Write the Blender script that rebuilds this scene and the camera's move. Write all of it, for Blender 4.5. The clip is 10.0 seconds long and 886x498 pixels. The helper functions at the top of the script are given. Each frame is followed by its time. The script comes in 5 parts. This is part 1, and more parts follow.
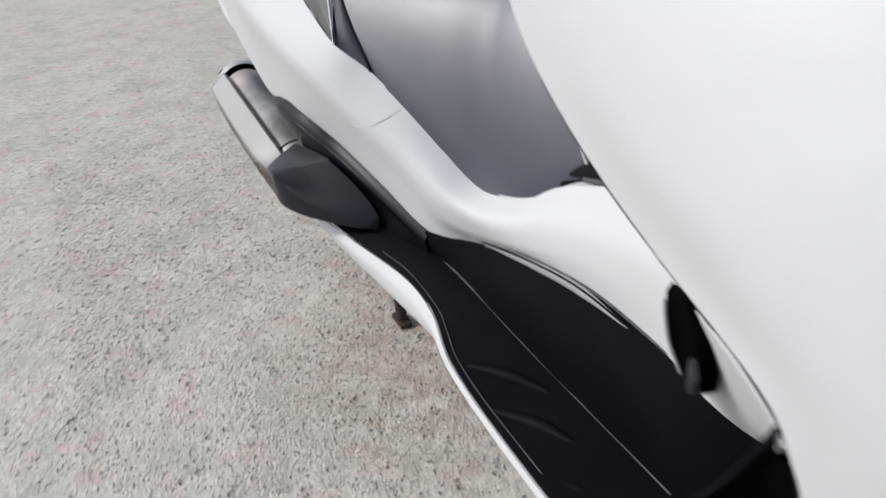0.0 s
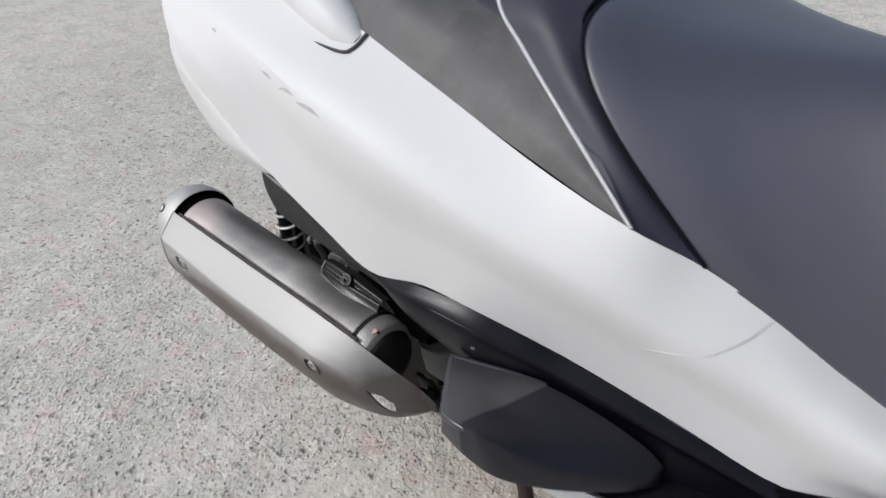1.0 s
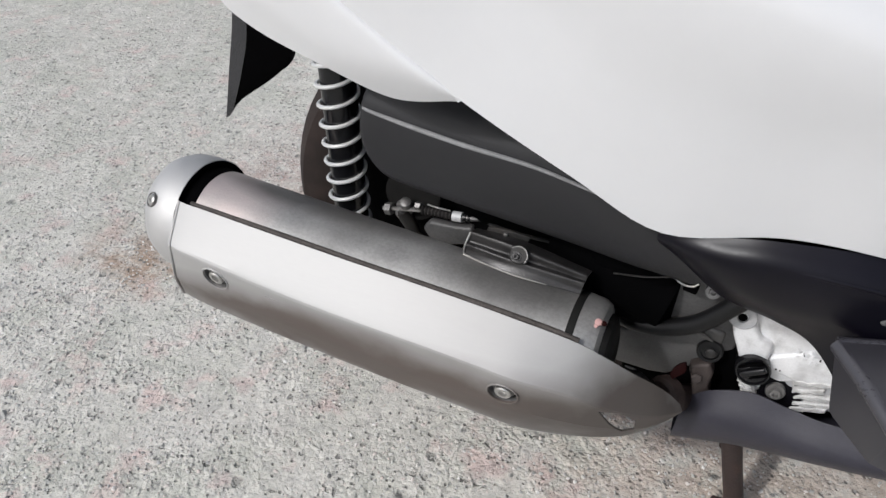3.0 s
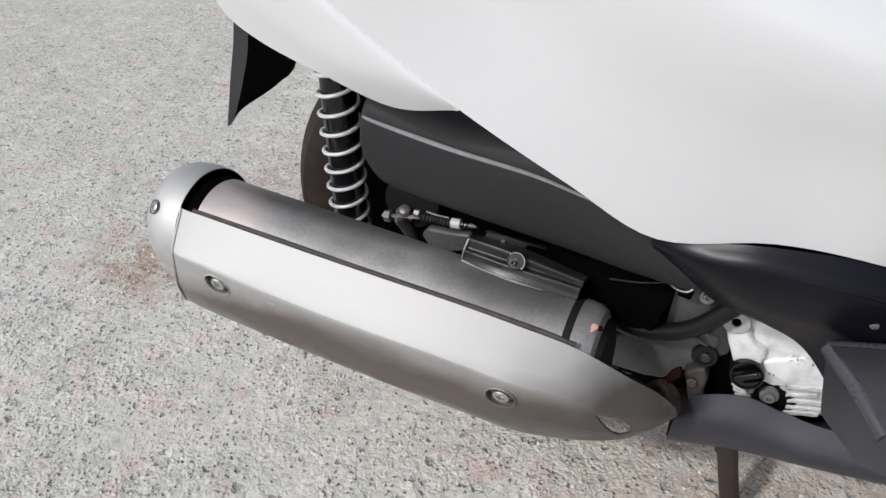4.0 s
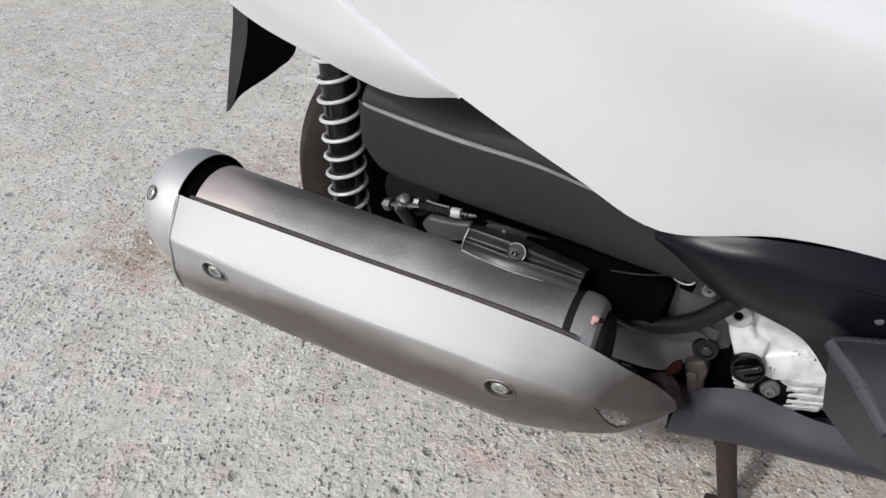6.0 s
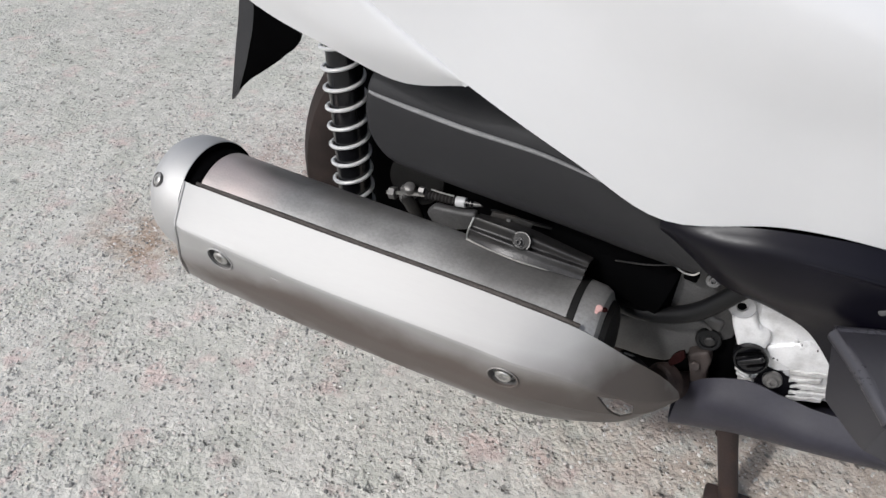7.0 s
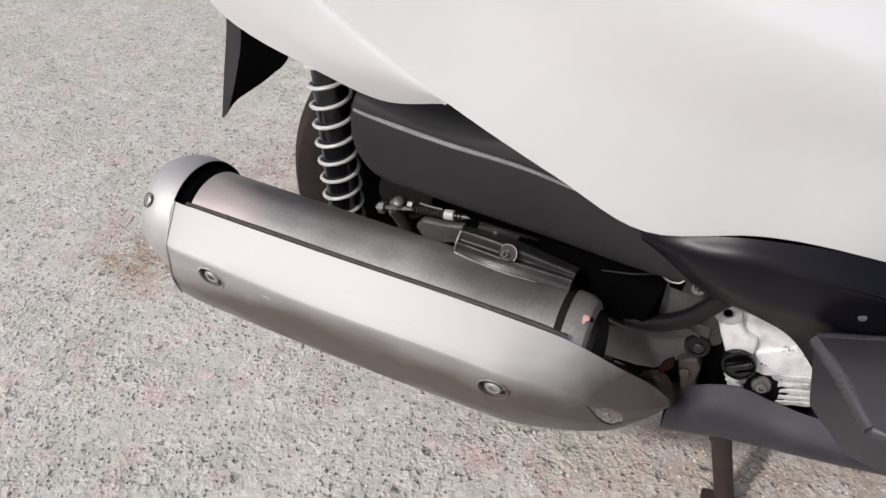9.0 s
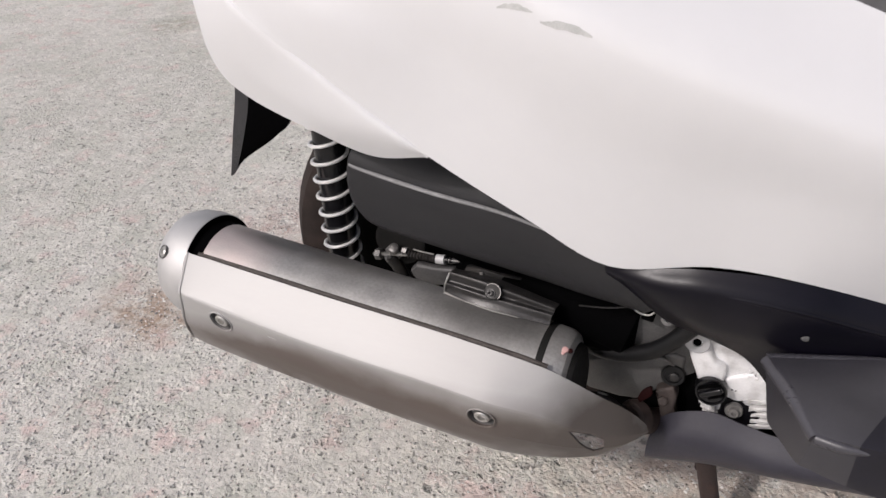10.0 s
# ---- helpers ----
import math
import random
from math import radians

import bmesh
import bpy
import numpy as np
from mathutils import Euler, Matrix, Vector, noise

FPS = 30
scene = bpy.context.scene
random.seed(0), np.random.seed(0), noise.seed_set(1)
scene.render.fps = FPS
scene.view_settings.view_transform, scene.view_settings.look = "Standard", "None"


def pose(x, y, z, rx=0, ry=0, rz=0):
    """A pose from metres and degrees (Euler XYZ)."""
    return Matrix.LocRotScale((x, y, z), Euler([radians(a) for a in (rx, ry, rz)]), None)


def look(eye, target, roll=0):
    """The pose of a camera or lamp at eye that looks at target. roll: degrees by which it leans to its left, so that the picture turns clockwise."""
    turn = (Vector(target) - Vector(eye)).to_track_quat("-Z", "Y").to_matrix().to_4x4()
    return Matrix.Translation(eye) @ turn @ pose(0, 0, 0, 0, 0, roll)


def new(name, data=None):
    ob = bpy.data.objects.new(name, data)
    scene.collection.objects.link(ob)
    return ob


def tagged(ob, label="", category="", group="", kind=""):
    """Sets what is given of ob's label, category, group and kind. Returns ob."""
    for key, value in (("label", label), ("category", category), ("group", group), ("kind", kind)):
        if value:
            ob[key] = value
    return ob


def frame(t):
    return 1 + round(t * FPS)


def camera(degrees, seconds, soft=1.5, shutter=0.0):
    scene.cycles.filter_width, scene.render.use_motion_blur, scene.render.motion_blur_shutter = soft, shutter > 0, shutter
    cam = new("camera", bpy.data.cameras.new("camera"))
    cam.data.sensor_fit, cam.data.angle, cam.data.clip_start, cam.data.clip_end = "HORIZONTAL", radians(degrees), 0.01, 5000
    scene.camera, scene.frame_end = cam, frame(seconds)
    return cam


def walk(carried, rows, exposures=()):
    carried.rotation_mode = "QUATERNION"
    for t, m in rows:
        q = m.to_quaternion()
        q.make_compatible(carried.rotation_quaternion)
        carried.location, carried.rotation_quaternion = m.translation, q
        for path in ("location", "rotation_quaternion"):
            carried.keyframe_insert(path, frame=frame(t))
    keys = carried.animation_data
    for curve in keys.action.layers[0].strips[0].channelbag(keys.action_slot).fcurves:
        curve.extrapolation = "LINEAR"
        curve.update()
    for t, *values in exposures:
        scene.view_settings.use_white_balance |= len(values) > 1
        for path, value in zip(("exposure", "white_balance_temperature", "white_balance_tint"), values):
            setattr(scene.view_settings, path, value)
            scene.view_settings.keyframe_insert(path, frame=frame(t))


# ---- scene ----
cam = camera(62.5, 10.0, 1.5, 0.2)
PATH = [
    (0, (1.388, -0.553, 0.947), (-0.145, 0.179, -0.108), -3.3),
    (0.1, (1.295, -0.588, 0.962), (-0.18, 0.238, -0.106), -2.7),
    (0.2, (1.223, -0.622, 0.963), (-0.214, 0.286, -0.092), -2.6),
    (0.3, (1.141, -0.637, 0.962), (-0.257, 0.328, -0.093), -3.0),
    (0.4, (1.069, -0.658, 0.964), (-0.297, 0.352, -0.093), -3.1),
    (0.5, (0.989, -0.695, 0.968), (-0.326, 0.378, -0.09), -3.1),
    (0.6, (0.913, -0.722, 0.972), (-0.364, 0.408, -0.073), -2.2),
    (0.8, (0.772, -0.725, 0.979), (-0.444, 0.454, -0.085), -2.6),
    (1, (0.634, -0.707, 0.969), (-0.519, 0.519, -0.111), -2.1),
    (1.2, (0.49, -0.702, 0.957), (-0.556, 0.589, -0.157), -0.3),
    (1.5, (0.344, -0.688, 0.896), (-0.632, 0.603, -0.279), -2.5),
    (1.7, (0.266, -0.713, 0.863), (-0.643, 0.613, -0.327), -2.1),
    (2, (0.189, -0.721, 0.836), (-0.631, 0.626, -0.395), -2.6),
    (2.5, (0.148, -0.706, 0.812), (-0.589, 0.68, -0.428), -2.8),
    (3, (0.148, -0.695, 0.812), (-0.554, 0.721, -0.413), -2.7),
    (4.5, (0.153, -0.707, 0.819), (-0.55, 0.725, -0.387), -2.6),
    (5, (0.152, -0.707, 0.815), (-0.549, 0.716, -0.403), -2.5),
    (5.5, (0.149, -0.698, 0.813), (-0.548, 0.723, -0.41), -2.2),
    (7, (0.148, -0.702, 0.813), (-0.546, 0.695, -0.438), -1.7),
    (7.5, (0.146, -0.703, 0.809), (-0.552, 0.691, -0.444), -1.7),
    (8, (0.153, -0.698, 0.812), (-0.543, 0.697, -0.44), -1.9),
    (8.5, (0.159, -0.698, 0.82), (-0.534, 0.701, -0.429), -2.3),
    (9, (0.16, -0.698, 0.821), (-0.542, 0.71, -0.414), -3.1),
    (9.5, (0.161, -0.7, 0.823), (-0.562, 0.728, -0.376), -4.0),
    (10, (0.202, -0.741, 0.847), (-0.552, 0.739, -0.268), -4.7),
]
EXPOSURES = [(0, -0.17, 6300, 10), (1.5, -0.14, 6300, 10), (2.5, -0.07, 6300, 10), (4.5, -0.01, 6300, 10), (8.6, -0.01, 6320, 10), (9.2, -0.03, 6650, 15.5), (10, -0.05, 6650, 15.5)]
walk(cam, [(t, look(eye, target, roll)) for t, eye, target, roll in PATH], EXPOSURES)


from mathutils.bvhtree import BVHTree

# ---- light ----
world = bpy.data.worlds.new("sky_world")
scene.world = world
world.use_nodes = True
wn, wl = world.node_tree.nodes, world.node_tree.links
sky = wn.new("ShaderNodeTexSky")
sky.sky_type = "NISHITA"
sky.sun_disc = False
SUN_EL, SUN_AZ = radians(43), radians(241)   # azimuth counted from +x towards +y
sky.sun_elevation, sky.sun_rotation = SUN_EL, radians(90) - SUN_AZ
sky.air_density, sky.dust_density, sky.ozone_density = 1.0, 3.0, 1.0
haze = wn.new("ShaderNodeHueSaturation")   # thin haze pales the blue
haze.inputs["Saturation"].default_value = 0.55
wl.new(sky.outputs[0], haze.inputs["Color"])
wl.new(haze.outputs[0], wn["Background"].inputs[0])
wn["Background"].inputs[1].default_value = 0.15
sun = new("sun", bpy.data.lights.new("sun", "SUN"))
sun.data.energy, sun.data.angle, sun.data.color = 2.1, radians(4), (1.0, 0.985, 0.965)
sun_dir = Vector((math.cos(SUN_EL) * math.cos(SUN_AZ), math.cos(SUN_EL) * math.sin(SUN_AZ), math.sin(SUN_EL)))
sun.matrix_world = look(sun_dir * 8, (0, 0, 0))


# ---- materials ----
def material(name, color, rough=0.5, metal=0.0, vary=0.08, scale=30.0, bump=0.0, bump_scale=400.0, rough_vary=0.06,
             coat=0.0, coat_rough=0.08, spec=0.5, streak=None, dirt=None, dirt_scale=6.0, dirt_amount=0.5):
    """Principled paint with mottling at two scales, fine relief and optional streaks and stains."""
    m = bpy.data.materials.new(name)
    m.use_nodes = True
    n, l = m.node_tree.nodes, m.node_tree.links
    p = n["Principled BSDF"]
    tc = n.new("ShaderNodeTexCoord")
    mp = n.new("ShaderNodeMapping")
    l.new(tc.outputs["Object"], mp.inputs[0])
    if streak:
        mp.inputs["Scale"].default_value = streak
    big = n.new("ShaderNodeTexNoise")
    big.inputs["Scale"].default_value, big.inputs["Detail"].default_value = scale, 5
    fine = n.new("ShaderNodeTexNoise")
    fine.inputs["Scale"].default_value, fine.inputs["Detail"].default_value = scale * 9, 3
    for t in (big, fine):
        l.new(mp.outputs[0], t.inputs["Vector"])
    add = n.new("ShaderNodeMath")
    add.operation = "ADD"
    l.new(big.outputs[0], add.inputs[0])
    l.new(fine.outputs[0], add.inputs[1])
    rng = n.new("ShaderNodeMapRange")
    rng.inputs["From Min"].default_value, rng.inputs["From Max"].default_value = 0.6, 1.4
    rng.inputs["To Min"].default_value, rng.inputs["To Max"].default_value = 1 - vary, 1 + vary
    l.new(add.outputs[0], rng.inputs[0])
    mul = n.new("ShaderNodeMix")
    mul.data_type, mul.blend_type = "RGBA", "MULTIPLY"
    mul.inputs[0].default_value = 1
    mul.inputs[6].default_value = (*color, 1)
    l.new(rng.outputs[0], mul.inputs[7])
    out = mul.outputs[2]
    if dirt:
        dn = n.new("ShaderNodeTexNoise")
        dn.inputs["Scale"].default_value, dn.inputs["Detail"].default_value = dirt_scale, 7
        l.new(tc.outputs["Object"], dn.inputs["Vector"])
        dr = n.new("ShaderNodeMapRange")
        dr.inputs["From Min"].default_value, dr.inputs["From Max"].default_value = 0.48, 0.72
        dr.inputs["To Max"].default_value = dirt_amount
        l.new(dn.outputs[0], dr.inputs[0])
        dm = n.new("ShaderNodeMix")
        dm.data_type = "RGBA"
        l.new(dr.outputs[0], dm.inputs[0])
        l.new(out, dm.inputs[6])
        dm.inputs[7].default_value = (*dirt, 1)
        out = dm.outputs[2]
    l.new(out, p.inputs["Base Color"])
    rr = n.new("ShaderNodeMapRange")
    rr.inputs["From Min"].default_value, rr.inputs["From Max"].default_value = 0.6, 1.4
    rr.inputs["To Min"].default_value, rr.inputs["To Max"].default_value = max(rough - rough_vary, 0.02), min(rough + rough_vary, 1)
    l.new(add.outputs[0], rr.inputs[0])
    l.new(rr.outputs[0], p.inputs["Roughness"])
    p.inputs["Metallic"].default_value = metal
    p.inputs["Coat Weight"].default_value = coat
    p.inputs["Specular IOR Level"].default_value = spec
    p.inputs["Coat Roughness"].default_value = coat_rough
    if bump:
        bt = n.new("ShaderNodeTexNoise")
        bt.inputs["Scale"].default_value, bt.inputs["Detail"].default_value = bump_scale, 4
        l.new(mp.outputs[0], bt.inputs["Vector"])
        bp = n.new("ShaderNodeBump")
        bp.inputs["Strength"].default_value, bp.inputs["Distance"].default_value = bump, 0.001
        l.new(bt.outputs[0], bp.inputs["Height"])
        l.new(bp.outputs[0], p.inputs["Normal"])
    return m


WHITE = material("white_paint", (0.62, 0.62, 0.625), 0.42, vary=0.012, scale=6, rough_vary=0.05, spec=0.22,
                 dirt=(0.58, 0.575, 0.56), dirt_scale=9, dirt_amount=0.10)
GREY_PAINT = material("grey_paint", (0.50, 0.50, 0.50), 0.4, vary=0.03, scale=20)
BLACK = material("black_plastic", (0.0036, 0.0033, 0.0048), 0.50, vary=0.25, scale=40, bump=0.3, bump_scale=1400, spec=0.08,
                 dirt=(0.0065, 0.006, 0.0075), dirt_scale=14, dirt_amount=0.4)
GLOSS_BLACK = material("gloss_black", (0.005, 0.005, 0.006), 0.18, vary=0.2, spec=0.4)
DARK_GREY = material("grey_plastic", (0.0205, 0.0205, 0.0225), 0.46, vary=0.15, scale=40, bump=0.4, bump_scale=1600, spec=0.3,
                     dirt=(0.046, 0.045, 0.046), dirt_scale=6, dirt_amount=0.4)
SATIN = material("satin_black_plastic", (0.0024, 0.0020, 0.0050), 0.34, vary=0.2, scale=40, bump=0.06, bump_scale=1400, spec=0.24,
                 dirt=(0.009, 0.008, 0.013), dirt_scale=14, dirt_amount=0.4)
MOUNT = material("dull_cast_steel", (0.135, 0.133, 0.131), 0.5, metal=0.4, vary=0.25, scale=60, bump=0.4,
                 dirt=(0.10, 0.093, 0.088), dirt_scale=28, dirt_amount=0.6)
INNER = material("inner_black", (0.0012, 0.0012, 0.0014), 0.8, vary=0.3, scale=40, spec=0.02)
VINYL = material("seat_vinyl", (0.023, 0.025, 0.046), 0.50, coat=1.0, coat_rough=0.46, vary=0.1, scale=50, bump=0.3, bump_scale=900, spec=1.0,
                 dirt=(0.029, 0.030, 0.043), dirt_scale=7, dirt_amount=0.4)
VINYL_SIDE = material("pillion_vinyl", (0.026, 0.027, 0.042), 0.52, vary=0.1, scale=50, bump=0.3, bump_scale=900, spec=0.45,
                      dirt=(0.036, 0.036, 0.048), dirt_scale=7, dirt_amount=0.4)
VINYL_DARK = material("seat_vinyl_dark", (0.005, 0.005, 0.009), 0.5, vary=0.15, scale=50, bump=0.4, bump_scale=900, spec=0.08)
TRIM_GREY = material("trim_grey", (0.066, 0.065, 0.066), 0.5, vary=0.2, scale=25, bump=0.35, bump_scale=1200,
                     dirt=(0.13, 0.128, 0.126), dirt_scale=25, dirt_amount=0.5)
PIPING = material("piping", (0.55, 0.55, 0.56), 0.55, vary=0.1)
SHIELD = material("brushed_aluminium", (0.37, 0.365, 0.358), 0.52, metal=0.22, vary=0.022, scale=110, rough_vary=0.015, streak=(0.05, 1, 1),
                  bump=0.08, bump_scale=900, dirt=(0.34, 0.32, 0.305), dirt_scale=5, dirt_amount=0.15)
CAP = material("satin_aluminium", (0.47, 0.465, 0.46), 0.62, metal=0.7, vary=0.05, scale=40, bump=0.08, bump_scale=900)
CANISTER = material("sooty_steel", (0.385, 0.378, 0.366), 0.50, metal=0.6, vary=0.20, scale=34, bump=0.3, spec=0.3,
                    dirt=(0.13, 0.126, 0.122), dirt_scale=8, dirt_amount=0.55)
STEEL = material("zinc_steel", (0.5, 0.49, 0.47), 0.35, metal=0.9, vary=0.12, scale=120)
DIRTY_STEEL = material("dirty_steel", (0.20, 0.195, 0.19), 0.45, metal=0.6, vary=0.3, scale=90, bump=0.4,
                       dirt=(0.07, 0.06, 0.055), dirt_scale=40)
CAST_ALU = material("cast_aluminium", (0.78, 0.78, 0.79), 0.42, metal=0.25, vary=0.08, scale=70, bump=0.5, bump_scale=700,
                    dirt=(0.28, 0.27, 0.255), dirt_scale=45, dirt_amount=0.6)
DULL_CAST = material("dull_cast_aluminium", (0.42, 0.42, 0.43), 0.5, metal=0.3, vary=0.15, scale=80, bump=0.5, bump_scale=700)
FIN = material("oxidised_fin", (0.52, 0.515, 0.51), 0.6, metal=0.15, vary=0.3, scale=110, bump=0.8, bump_scale=500,
               dirt=(0.16, 0.15, 0.14), dirt_scale=60, dirt_amount=0.8)
ENGINE_GREY = material("engine_grey", (0.022, 0.021, 0.020), 0.6, metal=0.3, vary=0.25, scale=60, bump=0.5,
                       dirt=(0.045, 0.037, 0.032), dirt_scale=30)
SPRING = material("spring_paint", (0.62, 0.62, 0.61), 0.4, metal=0.3, vary=0.08, scale=80)
RUBBER = material("rubber", (0.012, 0.012, 0.012), 0.75, vary=0.25, scale=60, bump=0.4, bump_scale=900, spec=0.3,
                  dirt=(0.06, 0.05, 0.046), dirt_scale=20, dirt_amount=0.4)
TYRE = material("dusty_tyre", (0.020, 0.0145, 0.013), 0.8, vary=0.3, scale=40, bump=0.4, bump_scale=700, spec=0.2,
                dirt=(0.052, 0.036, 0.031), dirt_scale=16, dirt_amount=0.6)
DARK_STEEL = material("sooty_bracket", (0.030, 0.029, 0.029), 0.34, metal=0.5, vary=0.3, scale=90, bump=0.3,
                      dirt=(0.05, 0.048, 0.046), dirt_scale=30, dirt_amount=0.5)
RUST = material("rusty_stand", (0.024, 0.014, 0.012), 0.7, vary=0.4, scale=90, bump=0.6, dirt=(0.05, 0.024, 0.016), dirt_scale=40)
STEP = material("step_plastic", (0.027, 0.026, 0.031), 0.38, vary=0.2, scale=40, bump=0.2, bump_scale=1400, spec=0.62,
                dirt=(0.042, 0.041, 0.046), dirt_scale=14, dirt_amount=0.5)
RIM = material("rim_plastic", (0.042, 0.041, 0.048), 0.30, vary=0.12, scale=40, bump=0.03, bump_scale=1400, spec=0.55)
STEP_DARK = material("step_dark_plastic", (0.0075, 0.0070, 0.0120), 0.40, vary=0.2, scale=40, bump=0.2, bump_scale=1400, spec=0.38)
RIM_GREY = material("grey_rim", (0.30, 0.30, 0.30), 0.5, vary=0.1)
PALE_EDGE = material("pale_plastic_edge", (0.21, 0.21, 0.212), 0.5, vary=0.3, scale=90)
STAY = material("grimy_stay", (0.095, 0.093, 0.093), 0.55, metal=0.3, vary=0.3, scale=60, bump=0.4, dirt=(0.03, 0.028, 0.027), dirt_scale=30, dirt_amount=0.6)
HOSE = material("hose_rubber", (0.0055, 0.0055, 0.006), 0.42, vary=0.2, scale=60, bump=0.2, bump_scale=900, spec=0.3)
BRONZE = material("heat_stained_steel", (0.046, 0.036, 0.033), 0.6, metal=0.3, vary=0.45, scale=90, bump=0.7,
                  dirt=(0.070, 0.054, 0.049), dirt_scale=35, dirt_amount=0.5)
SHADE_STRIP = material("shade_strip", (0.066, 0.058, 0.053), 0.7, vary=0.5, scale=70, bump=0.3, spec=0.2)
COLLAR = material("heat_black", (0.010, 0.0095, 0.009), 0.6, vary=0.3, scale=60, bump=0.2, spec=0.2)
# Red lowered in colour for the shade on the dab below the mount.
RUST_RED = material("dark_red_mark", (0.013, 0.003, 0.003), 0.7, vary=0.3, scale=200, spec=0.05)
RED = material("red_mark", (0.50, 0.30, 0.28), 0.6, vary=0.2, scale=300)
BELLY = material("belly_plastic", (0.029, 0.028, 0.038), 0.45, vary=0.2, scale=30, bump=0.3, bump_scale=1200, spec=0.35,
                 dirt=(0.050, 0.047, 0.053), dirt_scale=16, dirt_amount=0.4)


def stain_and_shade(mat, centre, radius, tint, most):
    """A soft-edged tint of its own shape on a material: heat colour, soot and painted shade."""
    n, l = mat.node_tree.nodes, mat.node_tree.links
    base = n["Principled BSDF"].inputs["Base Color"]
    src = base.links[0].from_socket
    tc = n.new("ShaderNodeTexCoord")
    mp = n.new("ShaderNodeMapping")
    mp.inputs["Location"].default_value = tuple(-c / r for c, r in zip(centre, radius))
    mp.inputs["Scale"].default_value = tuple(1 / r for r in radius)
    g = n.new("ShaderNodeTexGradient")
    g.gradient_type = "SPHERICAL"
    l.new(tc.outputs["Object"], mp.inputs[0])
    l.new(mp.outputs[0], g.inputs[0])
    grain = n.new("ShaderNodeTexNoise")
    grain.inputs["Scale"].default_value, grain.inputs["Detail"].default_value = 18, 8
    l.new(tc.outputs["Object"], grain.inputs["Vector"])
    mu = n.new("ShaderNodeMath")
    mu.operation = "MULTIPLY"
    l.new(g.outputs["Fac"], mu.inputs[0])
    l.new(grain.outputs[0], mu.inputs[1])
    mr = n.new("ShaderNodeMapRange")
    mr.inputs["From Max"].default_value, mr.inputs["To Max"].default_value = 0.32, most
    l.new(mu.outputs[0], mr.inputs[0])
    mx = n.new("ShaderNodeMix")
    mx.data_type = "RGBA"
    l.new(mr.outputs[0], mx.inputs[0])
    l.new(src, mx.inputs[6])
    mx.inputs[7].default_value = (*tint, 1)
    l.new(mx.outputs[2], base)


stain_and_shade(CANISTER, (-0.335, -0.23, 0.41), (0.09, 0.09, 0.09), (0.56, 0.475, 0.45), 0.75)
stain_and_shade(CANISTER, (-0.26, -0.200, 0.405), (0.09, 0.035, 0.05), (0.10, 0.095, 0.092), 0.8)
stain_and_shade(CANISTER, (-0.02, -0.22, 0.38), (0.09, 0.05, 0.05), (0.09, 0.084, 0.08), 0.6)
stain_and_shade(CANISTER, (-0.20, -0.20, 0.40), (0.11, 0.03, 0.05), (0.12, 0.11, 0.105), 0.6)
# Darker brown on the lower facet and nose: their shade put into the colour.
stain_and_shade(SHIELD, (-0.10, -0.296, 0.29), (0.36, 0.06, 0.068), (0.105, 0.084, 0.073), 0.97)
stain_and_shade(SHIELD, (-0.24, -0.300, 0.318), (0.20, 0.05, 0.046), (0.110, 0.088, 0.077), 0.95)
stain_and_shade(SHIELD, (-0.05, -0.305, 0.290), (0.20, 0.05, 0.046), (0.110, 0.088, 0.077), 0.95)
stain_and_shade(SHIELD, (0.11, -0.250, 0.280), (0.17, 0.10, 0.085), (0.082, 0.069, 0.062), 0.97)


